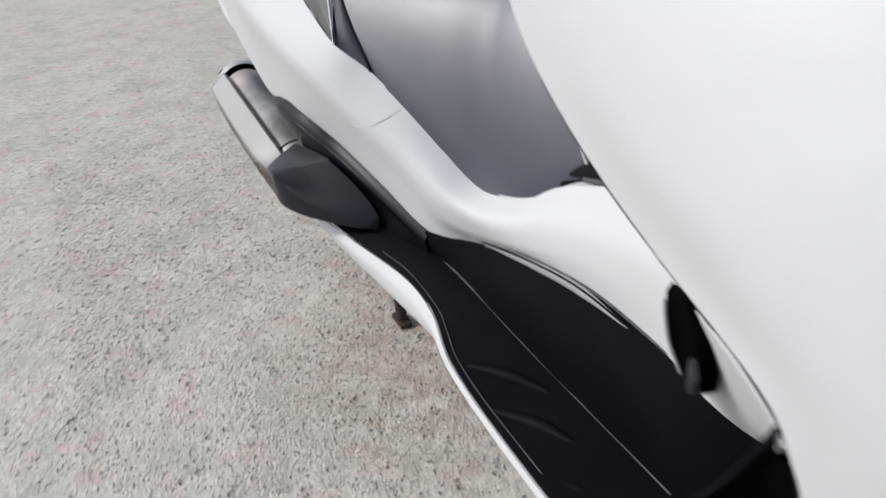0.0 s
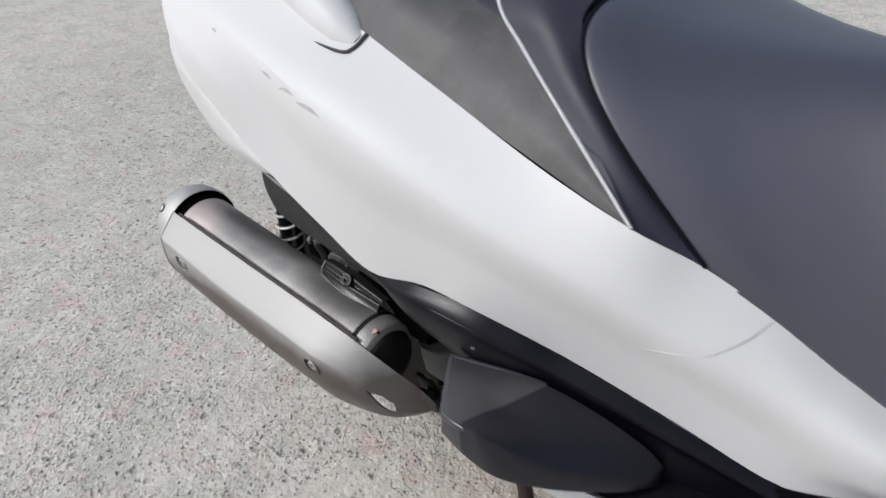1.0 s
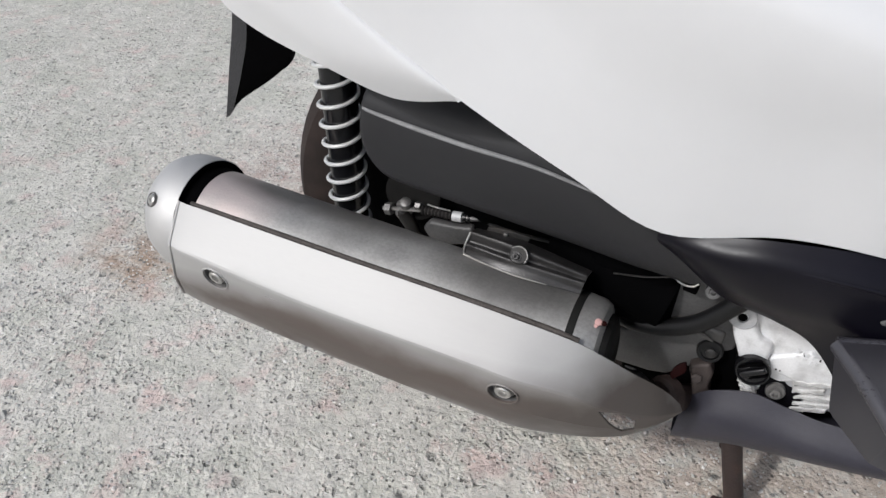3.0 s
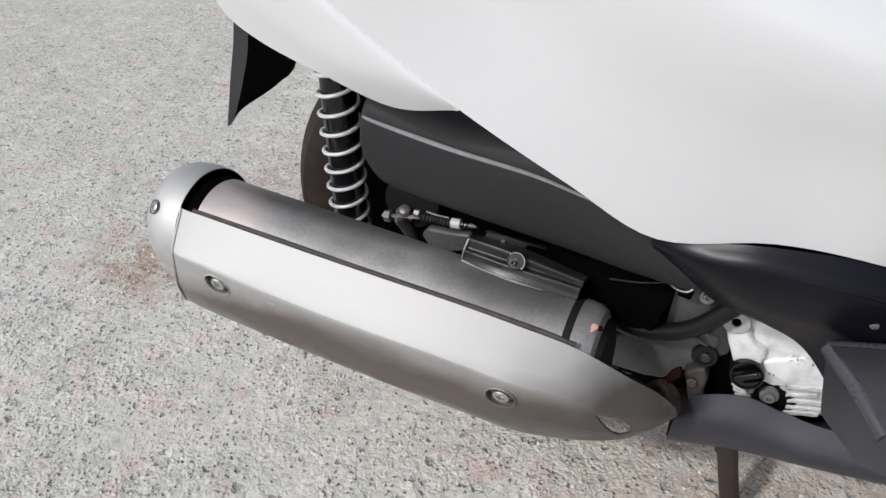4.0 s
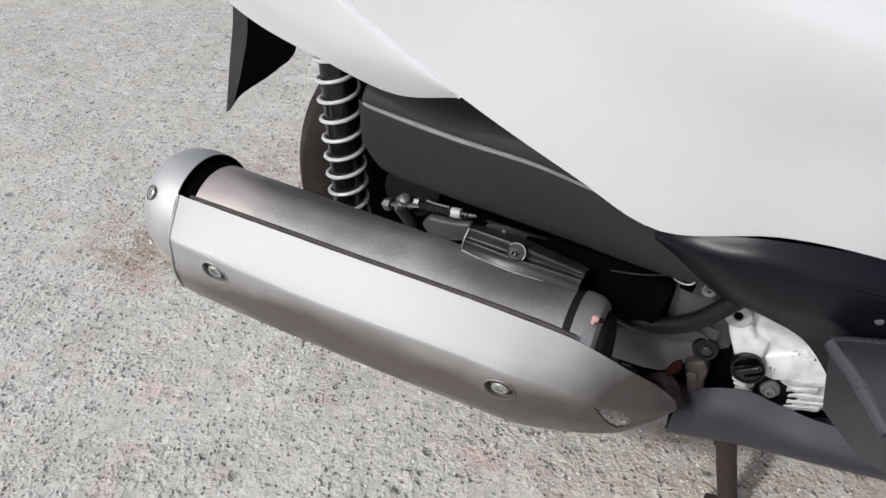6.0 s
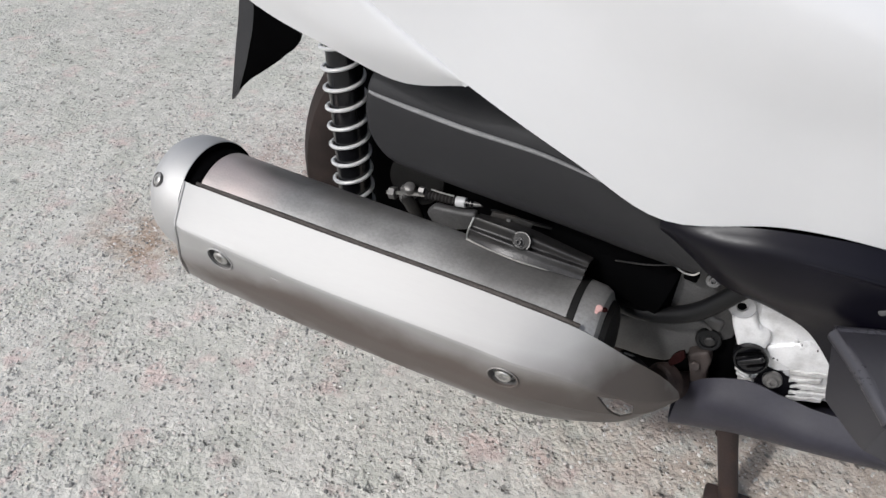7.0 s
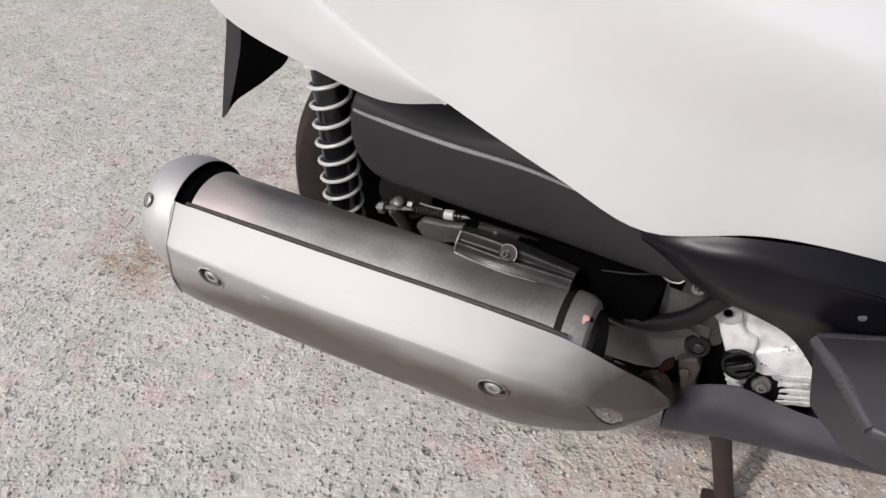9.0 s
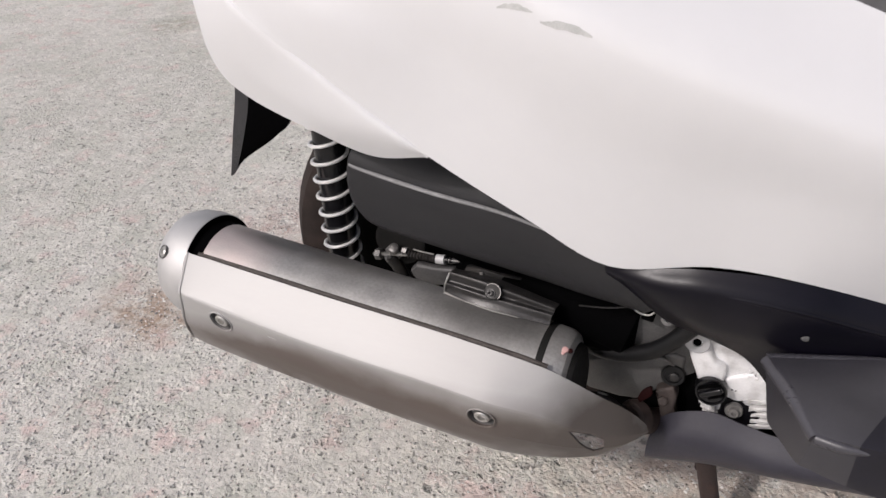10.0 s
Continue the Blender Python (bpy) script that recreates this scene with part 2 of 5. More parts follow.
def ground_material():
    m = bpy.data.materials.new("gritty_concrete")
    m.use_nodes = True
    n, l = m.node_tree.nodes, m.node_tree.links
    p = n["Principled BSDF"]
    tc = n.new("ShaderNodeTexCoord")

    def noise_tex(scale, detail=4, rough=0.6):
        t = n.new("ShaderNodeTexNoise")
        t.inputs["Scale"].default_value, t.inputs["Detail"].default_value, t.inputs["Roughness"].default_value = scale, detail, rough
        l.new(tc.outputs["Object"], t.inputs["Vector"])
        return t

    def ramp(src, lo, hi, a=0.0, b=1.0):
        r = n.new("ShaderNodeMapRange")
        r.inputs["From Min"].default_value, r.inputs["From Max"].default_value = lo, hi
        r.inputs["To Min"].default_value, r.inputs["To Max"].default_value = a, b
        l.new(src, r.inputs[0])
        return r.outputs[0]

    def mix(fac, a, b, mode="MIX"):
        x = n.new("ShaderNodeMix")
        x.data_type, x.blend_type = "RGBA", mode
        for sock, v in ((x.inputs[0], fac), (x.inputs[6], a), (x.inputs[7], b)):
            if isinstance(v, bpy.types.NodeSocket):
                l.new(v, sock)
            elif isinstance(v, tuple):
                sock.default_value = (*v, 1)
            else:
                sock.default_value = v
        return x.outputs[2]

    grains = n.new("ShaderNodeTexVoronoi")
    grains.inputs["Scale"].default_value = 260
    l.new(tc.outputs["Object"], grains.inputs["Vector"])
    tone = n.new("ShaderNodeSeparateColor")
    l.new(grains.outputs["Color"], tone.inputs[0])
    base = mix(ramp(noise_tex(2.2, 6).outputs[0], 0.35, 0.65), (0.605, 0.583, 0.528), (0.650, 0.629, 0.571))
    stained = mix(ramp(noise_tex(6.5, 6).outputs[0], 0.47, 0.62, 0, 0.9), base, (0.525, 0.52, 0.455))
    shifted = n.new("ShaderNodeMapping")
    shifted.inputs["Location"].default_value = (7.3, 2.1, 0)
    l.new(tc.outputs["Object"], shifted.inputs[0])
    rosy = noise_tex(12.0, 5)
    l.new(shifted.outputs[0], rosy.inputs["Vector"])
    stained = mix(ramp(rosy.outputs[0], 0.545, 0.65, 0, 0.82), stained, (0.62, 0.495, 0.455))
    mottle = noise_tex(38.0, 4)
    stained = mix(ramp(mottle.outputs[0], 0.38, 0.62), mix(1.0, stained, (0.87, 0.87, 0.88), "MULTIPLY"), stained)
    pits = n.new("ShaderNodeTexVoronoi")
    pits.inputs["Scale"].default_value = 62
    ragged = n.new("ShaderNodeVectorMath")
    ragged.operation = "MULTIPLY_ADD"
    l.new(noise_tex(95, 3).outputs["Color"], ragged.inputs[0])
    ragged.inputs[1].default_value = (0.016, 0.016, 0.0)
    l.new(tc.outputs["Object"], ragged.inputs[2])
    l.new(ragged.outputs[0], pits.inputs["Vector"])
    pick = n.new("ShaderNodeSeparateColor")
    l.new(pits.outputs["Color"], pick.inputs[0])
    hole = n.new("ShaderNodeMath")
    hole.operation = "MULTIPLY"
    l.new(ramp(pits.outputs["Distance"], 0.12, 0.33, 1, 0), hole.inputs[0])
    l.new(ramp(pick.outputs[1], 0.66, 0.72, 0, 0.9), hole.inputs[1])
    small = n.new("ShaderNodeTexVoronoi")
    small.inputs["Scale"].default_value = 125
    l.new(tc.outputs["Object"], small.inputs["Vector"])
    spick = n.new("ShaderNodeSeparateColor")
    l.new(small.outputs["Color"], spick.inputs[0])
    dot = n.new("ShaderNodeMath")
    dot.operation = "MULTIPLY"
    l.new(ramp(small.outputs["Distance"], 0.14, 0.34, 1, 0), dot.inputs[0])
    l.new(ramp(spick.outputs[1], 0.70, 0.74, 0, 0.8), dot.inputs[1])
    wide = n.new("ShaderNodeTexVoronoi")
    wide.inputs["Scale"].default_value = 27
    l.new(ragged.outputs[0], wide.inputs["Vector"])
    wpick = n.new("ShaderNodeSeparateColor")
    l.new(wide.outputs["Color"], wpick.inputs[0])
    chip = n.new("ShaderNodeMath")
    chip.operation = "MULTIPLY"
    l.new(ramp(wide.outputs["Distance"], 0.09, 0.25, 1, 0), chip.inputs[0])
    l.new(ramp(wpick.outputs[1], 0.62, 0.68, 0, 0.95), chip.inputs[1])
    chipped = n.new("ShaderNodeMath")
    chipped.operation = "MAXIMUM"
    l.new(hole.outputs[0], chipped.inputs[0])
    l.new(chip.outputs[0], chipped.inputs[1])
    big_hole = chipped
    hole = n.new("ShaderNodeMath")
    hole.operation = "MAXIMUM"
    l.new(big_hole.outputs[0], hole.inputs[0])
    l.new(dot.outputs[0], hole.inputs[1])
    def patch(cx, cy, r, src, tint, most):
        m2 = n.new("ShaderNodeMapping")
        m2.inputs["Location"].default_value = (-cx / r, -cy / r, 0)
        m2.inputs["Scale"].default_value = (1 / r, 1 / r, 1)
        l.new(tc.outputs["Object"], m2.inputs[0])
        g = n.new("ShaderNodeTexGradient")
        g.gradient_type = "SPHERICAL"
        l.new(m2.outputs[0], g.inputs[0])
        mu = n.new("ShaderNodeMath")
        mu.operation = "MULTIPLY"
        l.new(ramp(g.outputs["Fac"], 0.0, 0.6, 0, most), mu.inputs[0])
        l.new(ramp(noise_tex(22, 6, 0.7).outputs[0], 0.38, 0.62), mu.inputs[1])
        return mix(mu.outputs[0], src, tint)

    stained = patch(-2.12, 1.54, 0.16, stained, (0.30, 0.28, 0.21), 0.9)
    stained = patch(-1.7, 0.75, 1.3, stained, (0.455, 0.45, 0.40), 0.9)
    stained = patch(0.32, 0.02, 0.42, stained, (0.60, 0.46, 0.385), 0.85)
    stained = patch(-0.90, 0.02, 0.10, stained, (0.36, 0.28, 0.23), 0.7)
    stained = patch(-0.84, 0.01, 0.07, stained, (0.32, 0.24, 0.18), 0.7)
    stained = patch(-0.78, 0.0, 0.11, stained, (0.36, 0.26, 0.19), 0.9)
    # Browner ground beside the sill: the scooter's contact shade painted in.
    stained = patch(0.45, -0.10, 0.45, stained, (0.37, 0.325, 0.275), 0.8)
    stained = patch(-0.62, 0.30, 0.35, stained, (0.42, 0.32, 0.285), 0.85)
    sc = n.new("ShaderNodeMix")
    sc.data_type, sc.blend_type = "RGBA", "MULTIPLY"
    sc.inputs[0].default_value = 1
    l.new(stained, sc.inputs[6])
    coarse = n.new("ShaderNodeTexVoronoi")
    coarse.inputs["Scale"].default_value = 115
    l.new(tc.outputs["Object"], coarse.inputs["Vector"])
    ctone = n.new("ShaderNodeSeparateColor")
    l.new(coarse.outputs["Color"], ctone.inputs[0])
    both_tones = n.new("ShaderNodeMath")
    both_tones.operation = "MULTIPLY"
    l.new(ramp(tone.outputs[0], 0.0, 1.0, 0.93, 1.06), both_tones.inputs[0])
    l.new(ramp(ctone.outputs[0], 0.0, 1.0, 0.90, 1.08), both_tones.inputs[1])
    l.new(both_tones.outputs[0], sc.inputs[7])
    pitted = n.new("ShaderNodeMath")
    pitted.operation = "MULTIPLY"
    l.new(hole.outputs[0], pitted.inputs[0])
    pitted.inputs[1].default_value = 0.68
    sunk_tone = mix(pitted.outputs[0], sc.outputs[2], (0.24, 0.23, 0.21))
    dark = mix(ramp(noise_tex(120, 3, 0.6).outputs[0], 0.61, 0.69, 0, 0.35), sunk_tone, (0.20, 0.19, 0.175))
    pale = mix(ramp(noise_tex(120, 3).outputs[0], 0.64, 0.72, 0, 0.6), dark, (0.72, 0.71, 0.69))
    l.new(pale, p.inputs["Base Color"])
    p.inputs["Roughness"].default_value = 0.95
    p.inputs["Specular IOR Level"].default_value = 0.1
    hsum = n.new("ShaderNodeMath")
    hsum.operation = "ADD"
    worn = ramp(noise_tex(5.5, 4).outputs[0], 0.40, 0.58, 0.25, 1.0)     # smooth and rough patches
    stones = []
    for size, height in ((160, 0.30), (70, 0.34)):
        st = n.new("ShaderNodeTexVoronoi")
        st.inputs["Scale"].default_value = size
        warp = n.new("ShaderNodeVectorMath")
        warp.operation = "MULTIPLY_ADD"
        l.new(noise_tex(60, 2).outputs["Color"], warp.inputs[0])
        warp.inputs[1].default_value = (0.012, 0.012, 0.0)
        l.new(tc.outputs["Object"], warp.inputs[2])
        l.new(warp.outputs[0], st.inputs["Vector"])
        stones.append(ramp(st.outputs["Distance"], 0.15, 0.75, height, 0.0))
    heap = n.new("ShaderNodeMath")
    heap.operation = "ADD"
    l.new(stones[0], heap.inputs[0])
    l.new(stones[1], heap.inputs[1])
    rough_bed = n.new("ShaderNodeMath")
    rough_bed.operation = "MULTIPLY"
    l.new(heap.outputs[0], rough_bed.inputs[0])
    l.new(worn, rough_bed.inputs[1])
    l.new(rough_bed.outputs[0], hsum.inputs[0])
    l.new(noise_tex(45, 6, 0.7).outputs[0], hsum.inputs[1])
    bp = n.new("ShaderNodeBump")
    bp.inputs["Strength"].default_value, bp.inputs["Distance"].default_value = 1.0, 0.0047
    sunk = n.new("ShaderNodeMath")
    sunk.operation = "SUBTRACT"
    l.new(hsum.outputs[0], sunk.inputs[0])
    l.new(hole.outputs[0], sunk.inputs[1])
    l.new(sunk.outputs[0], bp.inputs["Height"])
    l.new(bp.outputs[0], p.inputs["Normal"])
    return m


GROUND = ground_material()


def pebble_material():
    m = material("pebble_stone", (0.34, 0.33, 0.31), 0.85, vary=0.2, scale=200, bump=0.3)
    n, l = m.node_tree.nodes, m.node_tree.links
    geo = n.new("ShaderNodeNewGeometry")
    ramp = n.new("ShaderNodeValToRGB")
    e = ramp.color_ramp.elements
    e[0].color, e[1].color = (0.14, 0.135, 0.13, 1), (0.74, 0.73, 0.70, 1)
    for pos, c in ((0.12, (0.36, 0.35, 0.33, 1)), (0.5, (0.56, 0.55, 0.52, 1)), (0.8, (0.60, 0.52, 0.475, 1))):
        k = e.new(pos)
        k.color = c
    l.new(geo.outputs["Random Per Island"], ramp.inputs[0])
    l.new(ramp.outputs[0], n["Principled BSDF"].inputs["Base Color"])
    return m


PEBBLE = pebble_material()
STRAW = material("dry_straw", (0.62, 0.56, 0.45), 0.7, vary=0.2, scale=300)


# ---- mesh helpers ----
def part(name, bm, mat, parent=None, label="", sharp=35.0):
    """Links a bmesh as one mesh object, smooth but for its sharp edges."""
    bmesh.ops.recalc_face_normals(bm, faces=bm.faces)
    lim = radians(sharp)
    for f in bm.faces:
        f.smooth = True
    for e in bm.edges:
        e.smooth = len(e.link_faces) == 2 and e.calc_face_angle(0) < lim
    me = bpy.data.meshes.new(name)
    bm.to_mesh(me)
    bm.free()
    me.materials.append(mat)
    ob = new(name, me)
    if parent:
        ob.parent = parent
    if label:
        ob["label"] = label
    return ob


def spline(pts, n):
    """n + 1 points at even steps along a smooth curve through pts."""
    p = [Vector(q) for q in pts]
    if len(p) == 2:
        return [p[0].lerp(p[1], i / n) for i in range(n + 1)]
    ext = [2 * p[0] - p[1]] + p + [2 * p[-1] - p[-2]]
    fine = []
    for i in range(len(p) - 1):
        a, b, c, d = ext[i:i + 4]
        for k in range(16):
            t = k / 16
            fine.append(0.5 * (2 * b + (c - a) * t + (2 * a - 5 * b + 4 * c - d) * t * t + (3 * b - a - 3 * c + d) * t ** 3))
    fine.append(p[-1])
    run = [0.0]
    for a, b in zip(fine, fine[1:]):
        run.append(run[-1] + (b - a).length)
    out, j = [], 0
    for i in range(n + 1):
        s = run[-1] * i / n
        while j < len(run) - 2 and run[j + 1] < s:
            j += 1
        w = (s - run[j]) / max(run[j + 1] - run[j], 1e-9)
        out.append(fine[j].lerp(fine[j + 1], min(max(w, 0), 1)))
    return out


def stations(pts, n):
    """A smooth curve with the same number of steps between each two of its points."""
    p = [Vector(q) for q in pts]
    k = max(round(n / (len(p) - 1)), 1)
    ext = [2 * p[0] - p[1]] + p + [2 * p[-1] - p[-2]]
    out = []
    for i in range(len(p) - 1):
        a, b, c, d = ext[i:i + 4]
        for j in range(k):
            t = j / k
            out.append(0.5 * (2 * b + (c - a) * t + (2 * a - 5 * b + 4 * c - d) * t * t + (3 * b - a - 3 * c + d) * t ** 3))
    return out + [p[-1]]


def sheet(rails, nu=40, nv=5, thick=0.003, smooth=True, close=False):
    """A shell through rails (curves side by side), with thickness towards its back."""
    lines = [stations(r, nu) for r in rails]
    nu = len(lines[0]) - 1
    rows = []
    for u in range(nu + 1):
        col = [ln[u] for ln in lines]
        if smooth and len(col) > 2:
            ext = [2 * col[0] - col[1]] + col + [2 * col[-1] - col[-2]]
            row = []
            for i in range(len(col) - 1):
                a, b, c, d = ext[i:i + 4]
                for k in range(nv):
                    t = k / nv
                    row.append(0.5 * (2 * b + (c - a) * t + (2 * a - 5 * b + 4 * c - d) * t * t + (3 * b - a - 3 * c + d) * t ** 3))
            row.append(col[-1])
        else:
            row = []
            for a, b in zip(col, col[1:]):
                row += [a.lerp(b, k / nv) for k in range(nv)]
            row.append(col[-1])
        rows.append(row)
    bm = bmesh.new()
    grid = [[bm.verts.new(p) for p in row] for row in rows]
    for a, b in zip(grid, grid[1:]):
        for i in range(len(a) - 1):
            try:
                bm.faces.new((a[i], b[i], b[i + 1], a[i + 1]))
            except ValueError:
                pass
    bm.normal_update()
    if thick:
        mid = sum((v.co for v in bm.verts), Vector()) / len(bm.verts)
        heart = Vector((mid.x, 0, mid.z - 0.15))
        way = 1 if sum((v.co - heart).dot(v.normal) for v in bm.verts) > 0 else -1
        nrm = {v: v.normal * way for v in bm.verts}
        back = [[bm.verts.new(v.co - nrm[v] * thick) for v in row] for row in grid]
        for a, b in zip(back, back[1:]):
            for i in range(len(a) - 1):
                bm.faces.new((a[i + 1], b[i + 1], b[i], a[i]))
        m, k = len(grid), len(grid[0])
        rim = [(i, 0) for i in range(m)] + [(m - 1, j) for j in range(1, k)] + [(i, k - 1) for i in range(m - 2, -1, -1)] + [(0, j) for j in range(k - 2, 0, -1)]
        for (i, j), (p, q) in zip(rim, rim[1:] + rim[:1]):
            bm.faces.new((grid[i][j], back[i][j], back[p][q], grid[p][q]))
    bmesh.ops.remove_doubles(bm, verts=bm.verts, dist=1e-5)
    return bm


def mirrored(bm):
    """The same shell on the other side of the bike."""
    b = bm.copy()
    for v in b.verts:
        v.co.y = -v.co.y
    bmesh.ops.reverse_faces(b, faces=b.faces)
    return b


def loft(sections, closed=True, caps=True):
    """A skin over rings of points."""
    bm = bmesh.new()
    rings = [[bm.verts.new(p) for p in s] for s in sections]
    n = len(rings[0])
    for a, b in zip(rings, rings[1:]):
        for i in range(n if closed else n - 1):
            bm.faces.new((a[i], a[(i + 1) % n], b[(i + 1) % n], b[i]))
    if caps:
        bm.faces.new(rings[0][::-1])
        bm.faces.new(rings[-1])
    return bm


def tube(pts, radius, n=60, sides=12, caps=True):
    """A round bar along a smooth curve; radius: one number or a list along it."""
    line = spline(pts, n) if n else [Vector(p) for p in pts]
    m = len(line)
    rings, up = [], None
    for i, p in enumerate(line):
        d = (line[min(i + 1, m - 1)] - line[max(i - 1, 0)]).normalized()
        if up is None:
            up = d.orthogonal().normalized()
        up = (up - d * up.dot(d)).normalized()
        side = d.cross(up)
        if isinstance(radius, (int, float)):
            r = radius
        else:
            s = i / (m - 1) * (len(radius) - 1)
            k = min(int(s), len(radius) - 2)
            r = radius[k] + (radius[k + 1] - radius[k]) * (s - k)
        rings.append([p + r * (up * math.cos(a) + side * math.sin(a)) for a in (2 * math.pi * j / sides for j in range(sides))])
    return loft(rings, True, caps)


def turned(profile, base, axis, sides=32):
    """A turned body: profile of (along, radius) from base along axis."""
    base, axis = Vector(base), Vector(axis).normalized()
    up = axis.orthogonal().normalized()
    side = axis.cross(up)
    rings = [[base + axis * s + max(r, 1e-4) * (up * math.cos(a) + side * math.sin(a)) for a in (2 * math.pi * j / sides for j in range(sides))] for s, r in profile]
    return loft(rings, True, True)


def slab(corners, depth, bevel=0.002, seg=2):
    """A plate from a polygon's corners, thick along its back, with rounded edges."""
    c = [Vector(p) for p in corners]
    nrm = sum(((p - c[0]).cross(q - c[0]) for p, q in zip(c[1:], c[2:])), Vector()).normalized()
    bm = bmesh.new()
    a = [bm.verts.new(p) for p in c]
    b = [bm.verts.new(p - nrm * depth) for p in c]
    bm.faces.new(a)
    bm.faces.new(b[::-1])
    for i in range(len(c)):
        j = (i + 1) % len(c)
        bm.faces.new((a[i], b[i], b[j], a[j]))
    bmesh.ops.recalc_face_normals(bm, faces=bm.faces)
    if bevel:
        bmesh.ops.bevel(bm, geom=list(bm.edges), offset=bevel, segments=seg, profile=0.5, affect="EDGES", clamp_overlap=True)
    return bm


def block(size, at, turn=(0, 0, 0), bevel=0.003, seg=2):
    """A box with rounded edges."""
    bm = bmesh.new()
    bmesh.ops.create_cube(bm, size=1)
    bmesh.ops.scale(bm, vec=size, verts=bm.verts)
    if bevel:
        bmesh.ops.bevel(bm, geom=list(bm.edges), offset=bevel, segments=seg, profile=0.5, affect="EDGES", clamp_overlap=True)
    bm.transform(pose(*at, *turn))
    return bm


def joined(*bms):
    """Several shells in one mesh."""
    out = bmesh.new()
    for b in bms:
        me = bpy.data.meshes.new("tmp")
        b.to_mesh(me)
        b.free()
        out.from_mesh(me)
        bpy.data.meshes.remove(me)
    return out


def bolt(name, at, axis, r, parent, mat=None, depth=0.006, label=""):
    """A flanged hexagon bolt with a socket: flange and head."""
    a = Vector(axis).normalized()
    fl = turned([(-0.002, r), (0.001, r), (0.0022, r * 0.92), (0.0022, r * 0.6)], at, a, 28)
    head = turned([(0.0, r * 0.58), (depth, r * 0.58), (depth + 0.001, r * 0.5), (depth + 0.001, r * 0.3), (depth - 0.003, r * 0.26)], at, a, 24)
    return part(name, joined(fl, head), mat or STEEL, parent, label)


# ---- ground ----
bm = bmesh.new()
bmesh.ops.create_grid(bm, x_segments=40, y_segments=40, size=40)
for v in bm.verts:
    v.co.z = -0.0005 + 0.0005 * math.sin(v.co.x * 3) * math.cos(v.co.y * 2)
tagged(part("ground", bm, GROUND), "weathered grey concrete yard with gritty, stained surface", "ground", kind="structure")


def grit(name, count, x0, x1, y0, y1, r0, r1, seed):
    """Loose pebbles and sharp grit bedded in the ground."""
    rnd = random.Random(seed)
    verts, faces = [], []
    for _ in range(count):
        x, y = rnd.uniform(x0, x1), rnd.uniform(y0, y1)
        drift = noise.noise((x * 7.0, y * 7.0, 3.7)) + 0.6 * noise.noise((x * 19.0, y * 19.0, 9.1))
        if drift + 0.25 < rnd.uniform(-0.45, 0.45):
            continue
        r = r0 * (r1 / r0) ** (rnd.random() ** 2.2)
        turn, sx, sy, h = rnd.uniform(0, 6.3), rnd.uniform(0.7, 1.3), rnd.uniform(0.6, 1.1), rnd.uniform(0.45, 1.0)
        k = len(verts)
        n = 5
        for lev, rad in ((-0.2, 1.0), (0.55, 0.85)):
            for j in range(n):
                a = 2 * math.pi * j / n + lev * 0.5
                u, w = r * rad * sx * math.cos(a) * rnd.uniform(0.8, 1.2), r * rad * sy * math.sin(a) * rnd.uniform(0.8, 1.2)
                verts.append((x + u * math.cos(turn) - w * math.sin(turn), y + u * math.sin(turn) + w * math.cos(turn), r * h * lev * rnd.uniform(0.8, 1.2)))
        verts.append((x, y, r * h))
        for j in range(n):
            q = (j + 1) % n
            faces.append((k + j, k + q, k + n + q, k + n + j))
            faces.append((k + n + j, k + n + q, k + 2 * n))
    me = bpy.data.meshes.new(name)
    me.from_pydata(verts, [], faces)
    me.materials.append(PEBBLE)
    return new(name, me)


tagged(grit("gravel", 44000, -1.1, 0.75, -0.75, 0.55, 0.0010, 0.0034, 3), "fine grey and brown grit scattered over concrete", "gravel", kind="stuff")
tagged(grit("gravel", 8000, -3.2, -0.9, -0.9, 1.6, 0.0013, 0.004, 4), "fine grey grit on the farther concrete", "gravel", kind="stuff")

straw = tube([(0.322, 0.037, 0.0032), (0.333, 0.0275, 0.0042), (0.342, 0.0225, 0.0036), (0.351, 0.015, 0.0030)], [0.0008, 0.0013, 0.0011, 0.0006], 14, 7)
tagged(part("straw", straw, STRAW), "pale dry bit of straw lying on gritty concrete", "straw")


# ---- scooter ----
scooter = tagged(new("scooter"), "white maxi scooter with black floorboards standing on its centre stand", "scooter")
scooter.matrix_world = Matrix.Translation((0, 0, 0.004)) @ Matrix.Diagonal((1.008, 1.0, 1.0, 1.0))


def both(name, bm, mat, label=""):
    left = mirrored(bm)
    a = part(name, bm, mat, scooter, label)
    part(name, left, mat, scooter, label)
    return a


